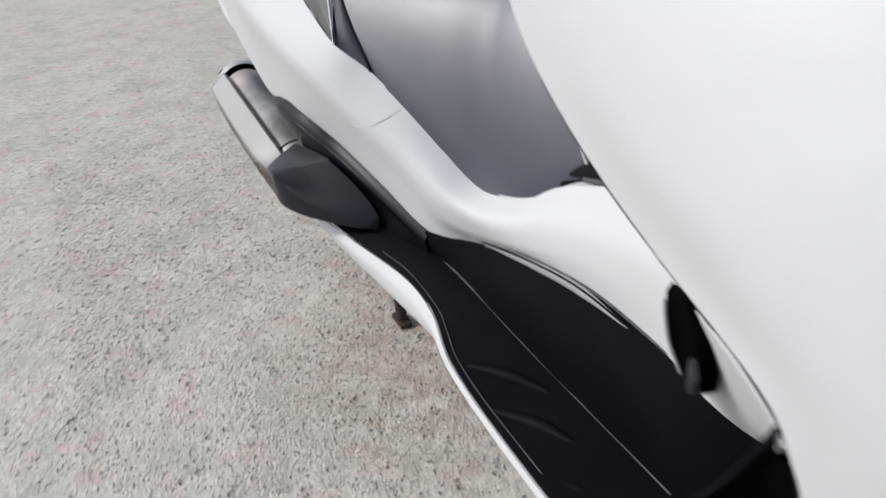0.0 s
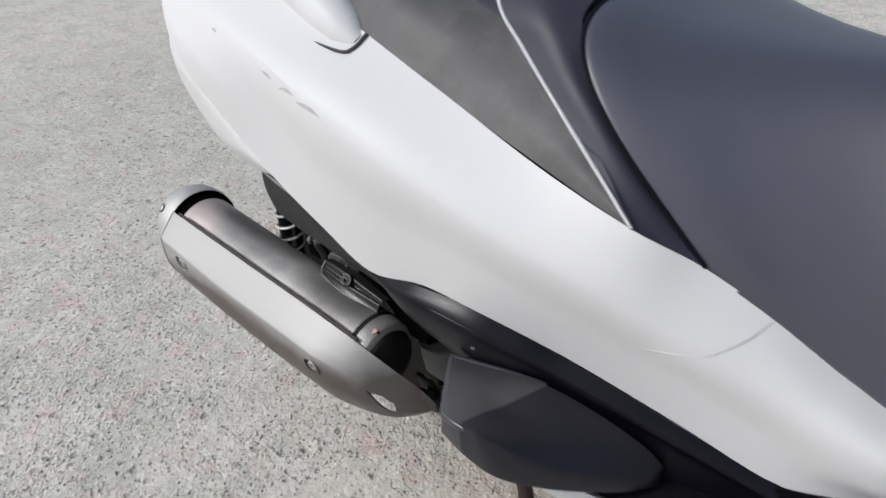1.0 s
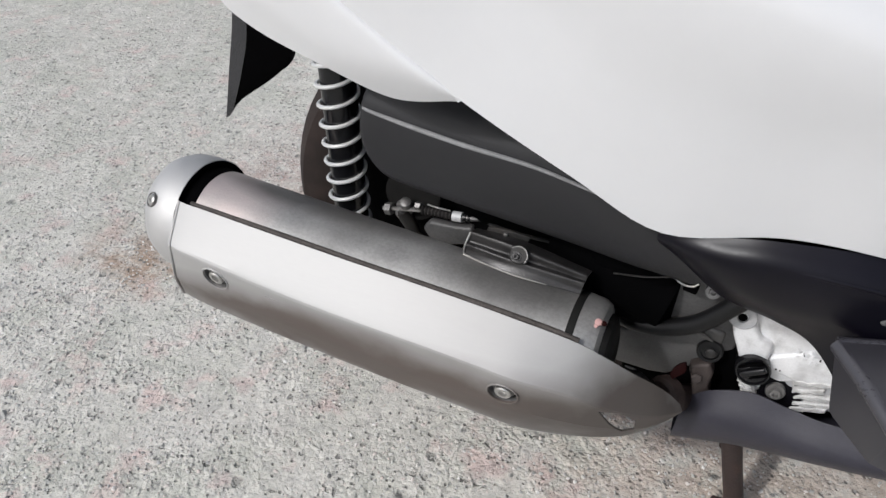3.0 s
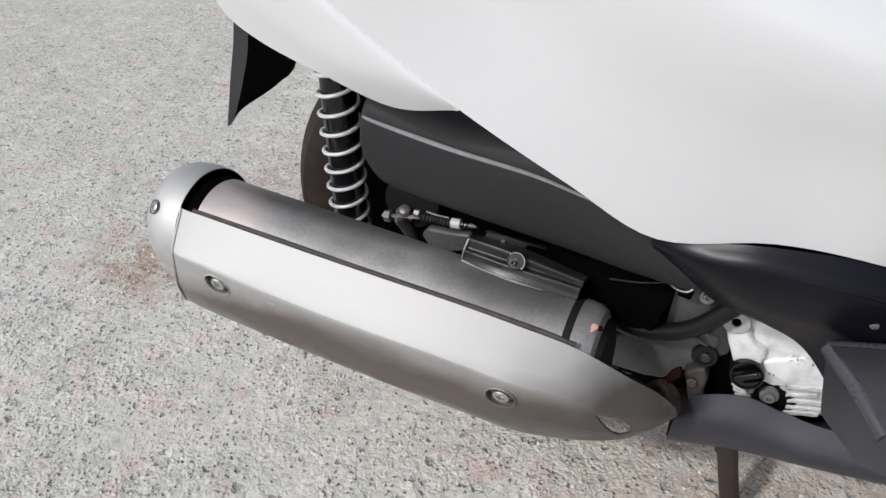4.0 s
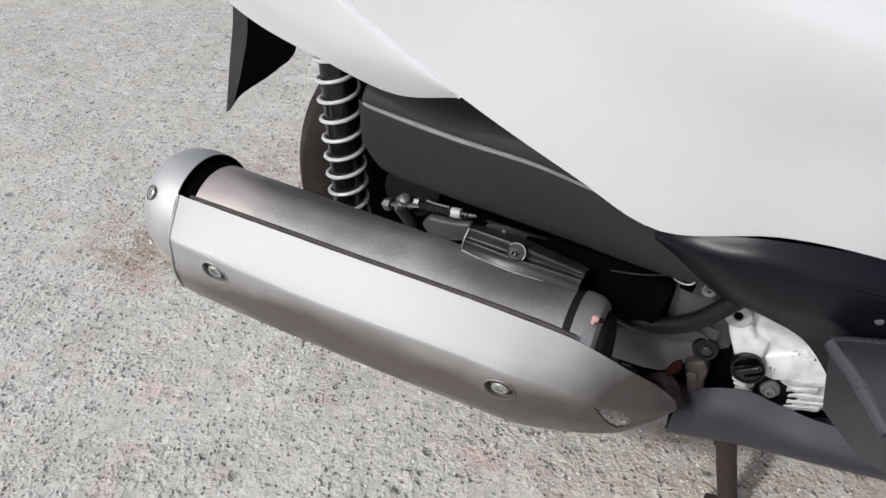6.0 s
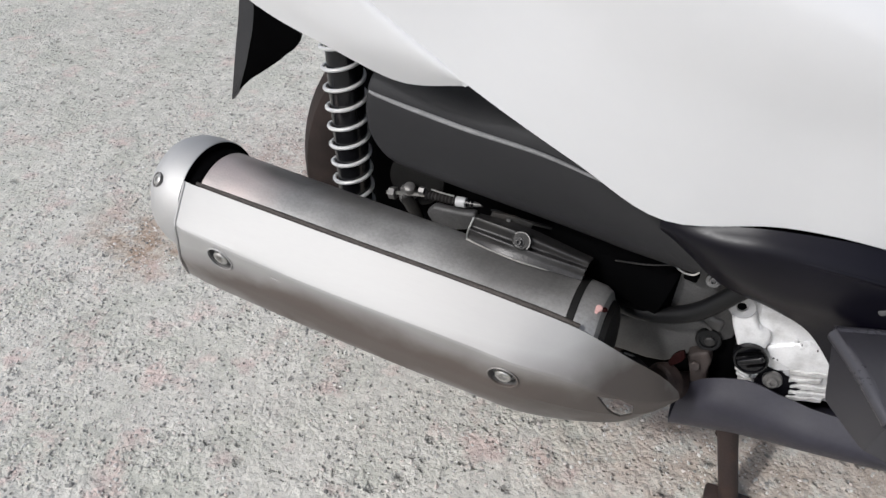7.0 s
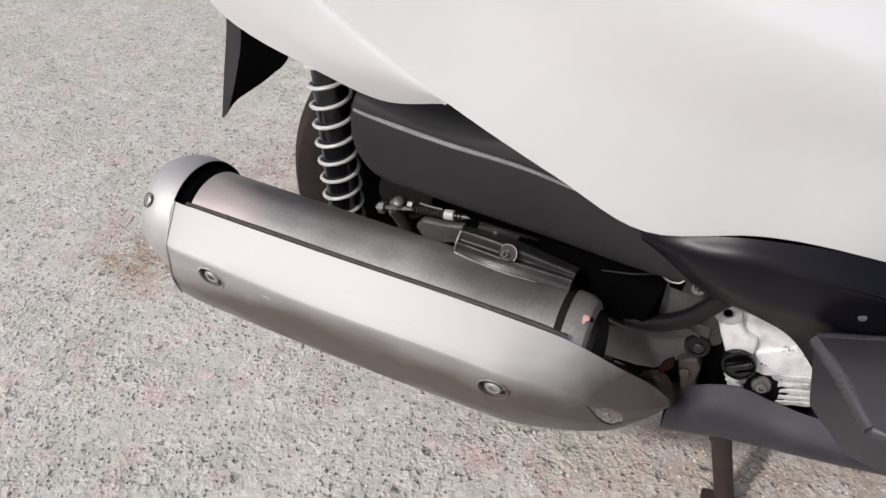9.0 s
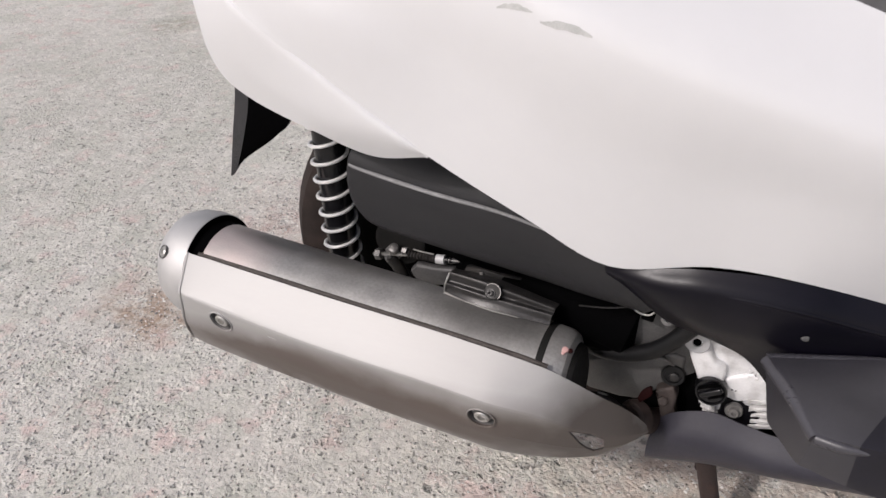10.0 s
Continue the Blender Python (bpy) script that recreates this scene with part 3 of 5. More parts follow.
# white side panel: each row is a station from tail to leg shield, with top edge, crest, flank and lower edge
SIDE = [
    ((-0.40, -0.10, 0.850), (-0.40, -0.14, 0.815), (-0.37, -0.180, 0.775), (-0.32, -0.205, 0.735)),
    ((-0.25, -0.158, 0.830), (-0.26, -0.215, 0.790), (-0.24, -0.262, 0.738), (-0.203, -0.280, 0.695)),
    ((-0.10, -0.195, 0.800), (-0.12, -0.268, 0.757), (-0.12, -0.292, 0.700), (-0.127, -0.284, 0.642)),
    ((0.00, -0.213, 0.778), (-0.01, -0.291, 0.732), (-0.02, -0.302, 0.660), (-0.038, -0.281, 0.583)),
    ((0.09, -0.225, 0.755), (0.07, -0.299, 0.706), (0.05, -0.300, 0.620), (0.040, -0.275, 0.537)),
    ((0.15, -0.229, 0.735), (0.13, -0.298, 0.683), (0.12, -0.294, 0.590), (0.105, -0.267, 0.501)),
    ((0.20, -0.230, 0.717), (0.19, -0.293, 0.662), (0.18, -0.288, 0.585), (0.180, -0.262, 0.514)),
    ((0.30, -0.232, 0.680), (0.29, -0.2775, 0.628), (0.27, -0.2705, 0.570), (0.245, -0.257, 0.511)),
    ((0.395, -0.232, 0.652), (0.38, -0.2575, 0.597), (0.36, -0.2430, 0.535), (0.340, -0.226, 0.479)),
    ((0.45, -0.203, 0.622), (0.45, -0.2305, 0.562), (0.45, -0.2150, 0.505), (0.450, -0.200, 0.442)),
    ((0.507, -0.180, 0.584), (0.52, -0.2035, 0.530), (0.53, -0.190, 0.465), (0.549, -0.176, 0.407)),
    ((0.565, -0.157, 0.538), (0.58, -0.187, 0.505), (0.60, -0.178, 0.455), (0.620, -0.152, 0.420)),
    ((0.634, -0.135, 0.503), (0.65, -0.168, 0.487), (0.66, -0.162, 0.458), (0.690, -0.148, 0.445)),
    ((0.725, -0.128, 0.525), (0.74, -0.158, 0.510), (0.75, -0.158, 0.484), (0.765, -0.149, 0.473)),
    ((0.789, -0.120, 0.567), (0.81, -0.150, 0.547), (0.83, -0.156, 0.518), (0.850, -0.151, 0.495)),
    ((0.90, -0.120, 0.612), (0.91, -0.153, 0.578), (0.915, -0.158, 0.540), (0.920, -0.154, 0.506)),
    ((1.02, -0.135, 0.635), (1.03, -0.163, 0.600), (1.03, -0.167, 0.560), (1.030, -0.163, 0.508)),
    ((1.16, -0.160, 0.650), (1.16, -0.185, 0.610), (1.16, -0.190, 0.560), (1.160, -0.185, 0.500)),
]


def creased(st, n=9):
    """A station's section with a soft crease along the crest that fades out beside the seat."""
    p = [Vector(q) for q in st]
    w = 0.38 * min(max((0.52 - p[1].x) / 0.25, 0), 1)
    if -0.05 < p[1].x < 0.50:
        f = (p[1].z - p[2].z) / (p[1].z - p[3].z)
        p[2].y += 1.0 * (p[1].y + f * (p[3].y - p[1].y) - p[2].y)
    ext = [2 * p[0] - p[1]] + p + [2 * p[3] - p[2]]
    out = []
    for i in range(3):
        a, b, c, d = ext[i:i + 4]
        for k in range(n):
            t = k / n
            soft = 0.5 * (2 * b + (c - a) * t + (2 * a - 5 * b + 4 * c - d) * t * t + (3 * b - a - 3 * c + d) * t ** 3)
            out.append(soft.lerp(b.lerp(c, t), w if i < 2 else w * (1 - t)))
    return out + [p[3]]


sections = [creased(st) for st in SIDE]
rails = [[sec[k] for sec in sections] for k in range(len(sections[0]))]
shell = sheet(rails, 102, 1, 0.003, smooth=False)
PANEL = BVHTree.FromBMesh(shell)
side_panel = both("side_panel", shell, WHITE, "glossy white side panel with grey scuffs")
TOPS = [(-0.305, -0.213, 0.730), (-0.250, -0.254, 0.714), (-0.203, -0.279, 0.693), (-0.150, -0.283, 0.6575), (-0.090, -0.283, 0.6165), (-0.060, -0.282, 0.597), (-0.0385, -0.280, 0.583)]
LOWS = [(-0.286, -0.221, 0.672), (-0.302, -0.213, 0.638), (-0.276, -0.228, 0.609), (-0.228, -0.247, 0.5955), (-0.160, -0.265, 0.5845), (-0.100, -0.265, 0.567), (-0.0395, -0.2785, 0.581)]
MIDS = [tuple(0.5 * (a + b) + w * d for a, b, d in zip(p, q, (0, -0.008, 0.002))) for p, q, w in zip(TOPS, LOWS, (0.3, 0.8, 1.0, 1.0, 0.8, 0.4, 0.0))]
TOPS = [(x, y + 0.005 * w, z + 0.006 * w) for (x, y, z), w in zip(TOPS, (0.3, 0.7, 1.0, 1.0, 1.0, 0.7, 0.0))]
LIPS = [(x, y - 0.0085 * w, z - 0.0085 * w) for (x, y, z), w in zip(TOPS, (0.3, 0.6, 1.0, 1.0, 1.0, 0.7, 0.0))]
both("tail_panel", sheet([TOPS, LIPS, MIDS, LOWS], 48, 7, 0.003), WHITE, "white lower tail panel")
top = [[(x, s * y, z) for x, y, z in ((-0.42, w0, 0.812 + 0.04 * (1 - abs(s))), (-0.28, 0.15, 0.834 + 0.025 * (1 - abs(s))), (-0.10, 0.195, 0.798 + 0.035 * (1 - abs(s))))]
       for s, w0 in ((-1, 0.12), (-0.5, 0.12), (0, 0.12), (0.5, 0.12), (1, 0.12))]
part("tail_top", sheet(top, 20, 6, 0.003), WHITE, scooter)


def on_panel(p, lift=0.0003):
    """The place on the side panel nearest to p, just above it."""
    q, n, _, _ = PANEL.find_nearest(Vector(p))
    if n.y > 0:
        n = -n
    return q + n * lift, n


def sliver(name, pts, width, mat, label=""):
    """A thin mark that lies on the side panel along pts."""
    line = spline(pts, 14)
    bm = bmesh.new()
    rows = []
    for i, p in enumerate(line):
        q, n = on_panel(p)
        d = (line[min(i + 1, 14)] - line[max(i - 1, 0)]).normalized()
        s = n.cross(d).normalized() * width * (0.25 + math.sin(math.pi * i / 14)) * (0.8 + 0.4 * random.random())
        rows.append([bm.verts.new(on_panel(q + s * k)[0]) for k in (-0.5, 0, 0.5)])
    for a, b in zip(rows, rows[1:]):
        for k in range(2):
            bm.faces.new((a[k], b[k], b[k + 1], a[k + 1]))
    return part(name, bm, mat, side_panel, label)


SCUFF = material("scuff_grey", (0.43, 0.435, 0.425), 0.6, vary=0.25, scale=120)
JOINT = material("joint_dark", (0.04, 0.04, 0.04), 0.7, vary=0.2)
sliver("scuff", [(-0.004, -0.303, 0.7195), (0.006, -0.303, 0.7180), (0.016, -0.303, 0.7150)], 0.0030, SCUFF)
sliver("scuff", [(-0.108, -0.28, 0.7420), (-0.100, -0.28, 0.7400), (-0.092, -0.28, 0.7370)], 0.0026, SCUFF)
sliver("scuff", [(0.028, -0.303, 0.708), (0.040, -0.303, 0.710), (0.053, -0.303, 0.707)], 0.0030, SCUFF)
sliver("scuff", [(0.058, -0.303, 0.701), (0.077, -0.303, 0.699), (0.092, -0.303, 0.694)], 0.0042, SCUFF)
sliver("panel_joint", [(0.507, -0.180, 0.583), (0.497, -0.202, 0.570), (0.481, -0.217, 0.557), (0.470, -0.225, 0.550)], 0.0006, JOINT)
part("joint_ledge", tube([on_panel(p, 0.0001)[0] for p in ((0.470, -0.225, 0.550), (0.455, -0.230, 0.547), (0.440, -0.235, 0.543), (0.422, -0.240, 0.537))], [0.0002, 0.0006, 0.0005, 0.0002], 16, 8), PIPING, side_panel, "faint raised ledge at the joint")
part("rail_gap", tube([on_panel(p, 0.0012)[0] for p in ((-0.066, -0.236, 0.748), (-0.02, -0.244, 0.744), (0.03, -0.251, 0.742), (0.076, -0.253, 0.745), (0.087, -0.246, 0.752), (0.09, -0.232, 0.765))], [0.0003, 0.0010, 0.0014, 0.0014, 0.0018, 0.0022], 40, 8), JOINT, side_panel, "dark gap under the grab rail")

for s in (-1, 1):
    rings = []
    for x, y, z, ry, rz in ((-0.32, 0.15, 0.845, 0.02, 0.02), (-0.18, 0.188, 0.830, 0.028, 0.026), (-0.05, 0.206, 0.797, 0.030, 0.028), (0.02, 0.217, 0.771, 0.029, 0.024), (0.058, 0.224, 0.754, 0.023, 0.018), (0.080, 0.228, 0.745, 0.011, 0.009)):
        rings.append([(x + 0.3 * rz * math.sin(a), s * (y + ry * math.cos(a)), z + rz * math.sin(a)) for a in (2 * math.pi * k / 24 for k in range(24))])
    part("grab_rail", loft(rings), WHITE, scooter, "white rounded grab rail end", 60)

# seat: trim, pillion part and rider cushion
PALE = [(0.396, -0.2325, 0.653), (0.312, -0.205, 0.713), (0.243, -0.178, 0.759), (0.197, -0.155, 0.788), (0.155, -0.100, 0.822), (0.14, 0.0, 0.84)]
SEAM = [(0.450, -0.203, 0.623), (0.372, -0.184, 0.690), (0.316, -0.168, 0.744), (0.282, -0.145, 0.782), (0.272, -0.085, 0.800), (0.270, 0.0, 0.806)]


def flip(p):
    return (p[0], -p[1], p[2])


for s in (1, -1):
    f = (lambda p: p) if s == 1 else flip
    skirt = [
        [f(p) for p in ((0.396, -0.231, 0.651), (0.33, -0.2305, 0.671), (0.20, -0.229, 0.715), (0.09, -0.224, 0.753), (-0.10, -0.194, 0.798))],
        [f(p) for p in ((0.396, -0.231, 0.652), (0.322, -0.222, 0.692), (0.222, -0.210, 0.735), (0.14, -0.200, 0.778), (-0.06, -0.170, 0.828))],
        [f(p) for p in ((0.396, -0.231, 0.653), (0.312, -0.204, 0.712), (0.243, -0.177, 0.758), (0.197, -0.154, 0.787), (0.0, -0.12, 0.84))],
    ]
    part("seat_skirt", sheet(skirt, 40, 6, 0.003), TRIM_GREY, scooter, "dull grey trim beside the seat")
full = lambda line: list(line) + [flip(p) for p in line[-2::-1]]
mid = [((a[0] + b[0]) / 2 + 0.006, (a[1] + b[1]) / 2 * 1.04, (a[2] + b[2]) / 2 + 0.008) for a, b in zip(PALE, SEAM)]
mid[0] = (0.425, -0.217, 0.634)
pillion = part("pillion_seat", sheet([full(PALE), full(mid), full(SEAM)], 80, 6, 0.01), VINYL_SIDE, scooter, "dark blue-grey vinyl pillion seat")
back = [full(PALE), [(x, y * 0.95, z) for x, y, z in full([(0.30, -0.20, 0.72), (0.20, -0.18, 0.765), (0.12, -0.165, 0.80), (0.05, -0.15, 0.828), (0.0, -0.09, 0.85), (0.0, 0, 0.858)])],
        full([(0.0, -0.10, 0.845), (-0.05, -0.10, 0.85), (-0.09, -0.10, 0.852), (-0.13, -0.09, 0.855), (-0.15, -0.05, 0.86), (-0.15, 0, 0.862)])]
part("pillion_top", sheet(back, 60, 5, 0.004), VINYL_SIDE, pillion)
part("piping", tube(full(PALE), 0.0017, 110, 8), PIPING, pillion, "pale piping")


def power_at(x):
    """Boxier sections at the back of the seat, rounder ones at its nose."""
    return 3.9 - 1.7 * min(max((x - 0.45) / 0.25, 0), 1)


def cushion(stations_, n=44):
    rings = []
    for x, w, b, t, lean in stations_:
        ring, power = [], power_at(x)
        for k in range(n):
            a = 2 * math.pi * k / n
            c, s = math.cos(a), math.sin(a)
            u = math.copysign(abs(c) ** (2 / power), c)
            v = abs(s) ** (2 / power) if s > 0 else -0.12 * abs(s)
            ring.append((x + lean * max(v, 0), -w * u * (1 + 0.04 * max(0, v)), b + (t - b) * v))
        rings.append(ring)
    return loft(rings)


SEAT = [(0.424, 0.190, 0.622, 0.790, -0.175), (0.444, 0.192, 0.625, 0.780, -0.175), (0.450, 0.201, 0.621, 0.792, -0.175), (0.462, 0.198, 0.612, 0.792, -0.170), (0.500, 0.184, 0.589, 0.776, -0.155), (0.560, 0.160, 0.546, 0.765, -0.142),
        (0.630, 0.139, 0.507, 0.761, -0.136), (0.700, 0.128, 0.511, 0.759, -0.134), (0.750, 0.112, 0.538, 0.758, -0.142), (0.801, 0.087, 0.573, 0.756, -0.150)]
TIP = [(0.801, 0.0865, 0.573, 0.7555, -0.150), (0.808, 0.080, 0.576, 0.742, -0.122), (0.812, 0.068, 0.585, 0.715, -0.078), (0.815, 0.045, 0.598, 0.680, -0.045), (0.818, 0.020, 0.605, 0.650, -0.02)]


def smooth_stations(rows, n):
    """More stations, eased between the given ones."""
    cols = [[(r[k], 0, 0) for r in rows] for k in range(5)]
    lines = [stations(c, n) for c in cols]
    return [tuple(lines[k][i].x for k in range(5)) for i in range(len(lines[0]))]


cushion_bm = cushion(smooth_stations(SEAT, 48), 64)
SEATSKIN = BVHTree.FromBMesh(cushion_bm)
seat = part("seat", cushion_bm, VINYL, scooter, "dark blue-grey vinyl rider seat with a darker nose", 60)
part("seat_nose", cushion(smooth_stations(TIP, 24), 64), VINYL_DARK, seat, "near-black vinyl seat nose", 60)


def welt(st, n=40):
    x, w, b, t, lean = st
    power = power_at(x)
    out = []
    for k in range(n + 1):
        a = math.pi * k / n
        c, q = math.cos(a), math.sin(a)
        v = abs(q) ** (2 / power)
        out.append((x + lean * v, -w * math.copysign(abs(c) ** (2 / power), c) * (1 + 0.04 * v) * 1.004, b + (t - b) * v + 0.0006))
    return out


part("piping", tube(welt(SEAT[-1]), 0.0018, 120, 8), PIPING, seat, "pale piping")
q, n = SEATSKIN.find_nearest(Vector((0.690, -0.118, 0.735)))[:2]
part("scuff", turned([(-0.0005, 0.0035), (0.0003, 0.0032)], q, n, 10), PIPING, seat, "small pale nick")
part("seam", tube(welt(SEAT[2]), 0.0022, 120, 8), VINYL_DARK, seat, "dark sewn seam")
part("seat_core", block((0.36, 0.26, 0.12), (0.31, 0, 0.67), (0, 14, 0), 0.02), INNER, seat)
part("seat_base", slab([(0.60, -0.12, 0.500), (0.80, -0.10, 0.572), (0.83, -0.04, 0.592), (0.83, 0.04, 0.592), (0.80, 0.10, 0.572), (0.60, 0.12, 0.500)], 0.012, 0.003), BLACK, seat)

# centre tunnel
def arch(rows):
    """A bridge over the tunnel from side to side through stations of x, half width, height and rise."""
    return [[(x, y * k, z + h * (1 - k * k)) for x, y, z, h in rows] for k in (-1, -0.5, 0, 0.5, 1)]


part("centre_tunnel", sheet(arch(((0.634, -0.135, 0.502, 0.01), (0.725, -0.128, 0.524, 0.008), (0.789, -0.120, 0.566, 0.004), (0.83, -0.120, 0.582, 0.002))), 30, 5, 0.003), WHITE, scooter)
part("console", sheet(arch(((0.78, -0.104, 0.575, 0.03), (0.84, -0.112, 0.594, 0.055), (0.90, -0.114, 0.611, 0.075), (1.02, -0.130, 0.636, 0.09), (1.16, -0.155, 0.652, 0.10))), 40, 8, 0.003), BLACK, scooter, "black console ahead of the seat")
both("console_lip", tube([(0.82, -0.113, 0.587), (0.90, -0.117, 0.611), (0.98, -0.127, 0.628), (1.06, -0.138, 0.640)], [0.003, 0.004, 0.004, 0.003], 30, 10), TRIM_GREY, "grey lip along the console")
# black hook pocket at the tunnel's front
both("pocket", slab([(1.044, -0.199, 0.622), (1.040, -0.204, 0.612), (1.045, -0.206, 0.596), (1.056, -0.209, 0.575), (1.078, -0.213, 0.556), (1.098, -0.218, 0.556), (1.112, -0.228, 0.572), (1.118, -0.238, 0.596), (1.112, -0.242, 0.622), (1.092, -0.236, 0.640), (1.066, -0.216, 0.640)], 0.012, 0.003), INNER, "black oval hook pocket")
both("pocket_rim", tube([(1.046, -0.2075, 0.607), (1.050, -0.209, 0.594), (1.060, -0.212, 0.577), (1.080, -0.217, 0.562)], 0.0015, 24, 8), PALE_EDGE, "pale pocket rim")
both("pocket_tab", slab([(1.112, -0.240, 0.612), (1.119, -0.240, 0.596), (1.113, -0.231, 0.574), (1.098, -0.221, 0.560), (1.097, -0.222, 0.574), (1.104, -0.231, 0.594)], 0.006, 0.002), STEP, "grey pocket tab")

# floor
FLOOR = [
    ((0.545, -0.180, 0.405), (0.545, -0.179, 0.385), (0.545, -0.173, 0.370)),
    ((0.62, -0.155, 0.417), (0.62, -0.162, 0.387), (0.62, -0.167, 0.367)),
    ((0.69, -0.151, 0.442), (0.69, -0.160, 0.40), (0.69, -0.167, 0.365)),
    ((0.765, -0.152, 0.470), (0.765, -0.162, 0.42), (0.765, -0.167, 0.363)),
    ((0.85, -0.154, 0.492), (0.85, -0.163, 0.43), (0.85, -0.168, 0.362)),
    ((0.92, -0.158, 0.503), (0.92, -0.165, 0.435), (0.92, -0.168, 0.362)),
    ((1.03, -0.168, 0.510), (1.03, -0.172, 0.44), (1.03, -0.172, 0.365)),
    ((1.085, -0.188, 0.528), (1.08, -0.174, 0.44), (1.08, -0.174, 0.366)),
    ((1.145, -0.196, 0.540), (1.14, -0.178, 0.45), (1.14, -0.176, 0.372)),
    ((1.25, -0.20, 0.52), (1.25, -0.2, 0.46), (1.25, -0.18, 0.38)),
]
both("floor_side", sheet([[st[k] for st in FLOOR] for k in range(3)], 60, 5, 0.003), BLACK, "black moulded floor side")
both("floor_rim", tube([(0.66, -0.148, 0.434), (0.72, -0.152, 0.455), (0.80, -0.156, 0.479), (0.88, -0.158, 0.496), (0.96, -0.163, 0.503)], [0.001, 0.004, 0.0055, 0.0055, 0.001], 40, 10), RIM_GREY, "pale grey rim along the tunnel foot")
both("rim_line", tube([(0.66, -0.1515, 0.4385), (0.72, -0.1560, 0.4605), (0.80, -0.1605, 0.4855), (0.88, -0.1625, 0.5025), (0.96, -0.1660, 0.5080)], 0.0011, 40, 8), BLACK, "dark joint above the rim")
board = [
    [(0.30, -0.230, 0.422), (0.45, -0.188, 0.376), (0.549, -0.170, 0.371), (0.66, -0.165, 0.366), (0.78, -0.165, 0.361), (0.92, -0.166, 0.361), (1.25, -0.18, 0.38)],
    [(0.30, -0.265, 0.400), (0.45, -0.220, 0.372), (0.56, -0.197, 0.366), (0.67, -0.198, 0.360), (0.78, -0.212, 0.353), (0.92, -0.217, 0.353), (1.25, -0.23, 0.38)],
    [(0.30, -0.290, 0.372), (0.45, -0.252, 0.362), (0.57, -0.226, 0.358), (0.66, -0.228, 0.354), (0.76, -0.252, 0.349), (0.92, -0.262, 0.348), (1.25, -0.28, 0.38)],
]
both("floorboard", sheet(board, 60, 6, 0.003), BLACK, "black moulded plastic floorboard")
foot_line = [(0.45, -0.189, 0.3765), (0.549, -0.171, 0.3715), (0.66, -0.166, 0.3665), (0.78, -0.166, 0.3615), (0.92, -0.167, 0.3620), (1.0, -0.170, 0.3665), (1.1, -0.175, 0.3725)]
# Grey tubes on the black floor paint the highlights along its edges.
part("tread_edge", tube(foot_line, 0.0016, 50, 8), TRIM_GREY, scooter, "floorboard edge with its highlight painted pale")
for rib in (((0.775, -0.238, 0.3555), (0.818, -0.207, 0.3585), (0.867, -0.183, 0.3605)), ((0.853, -0.250, 0.3530), (0.903, -0.218, 0.3565), (0.954, -0.200, 0.3590)), ((0.956, -0.256, 0.3530), (0.992, -0.237, 0.3560), (1.03, -0.212, 0.3605))):
    part("tread_rib", tube([(x, y, z - 0.0085) for x, y, z in rib], [0.0060, 0.0100, 0.0060], 24, 20), BLACK, scooter, "soft moulded tread rib")
part("tread_edge", tube([(0.50, -0.232, 0.3640), (0.57, -0.2195, 0.3610), (0.66, -0.2215, 0.3570), (0.71, -0.2330, 0.3555), (0.76, -0.2455, 0.3525), (0.84, -0.2530, 0.3520), (0.96, -0.2560, 0.3530)], 0.0007, 60, 8), TRIM_GREY, scooter)
sill = [
    [(0.345, -0.278, 0.364), (0.45, -0.255, 0.359), (0.57, -0.229, 0.355), (0.66, -0.231, 0.351), (0.76, -0.255, 0.346), (0.92, -0.265, 0.345), (1.25, -0.28, 0.37)],
    [(0.343, -0.280, 0.348), (0.45, -0.262, 0.342), (0.57, -0.240, 0.336), (0.66, -0.237, 0.333), (0.76, -0.257, 0.334), (0.92, -0.266, 0.332), (1.25, -0.28, 0.35)],
    [(0.35, -0.262, 0.322), (0.45, -0.248, 0.310), (0.57, -0.232, 0.300), (0.66, -0.226, 0.300), (0.76, -0.236, 0.305), (0.92, -0.242, 0.30), (1.25, -0.25, 0.30)],
    [(0.37, -0.22, 0.300), (0.45, -0.20, 0.285), (0.57, -0.19, 0.270), (0.66, -0.19, 0.255), (0.76, -0.19, 0.245), (0.92, -0.19, 0.24), (1.25, -0.2, 0.26)],
]
both("sill", sheet(sill, 60, 5, 0.003), WHITE, "white sill below the floorboard")

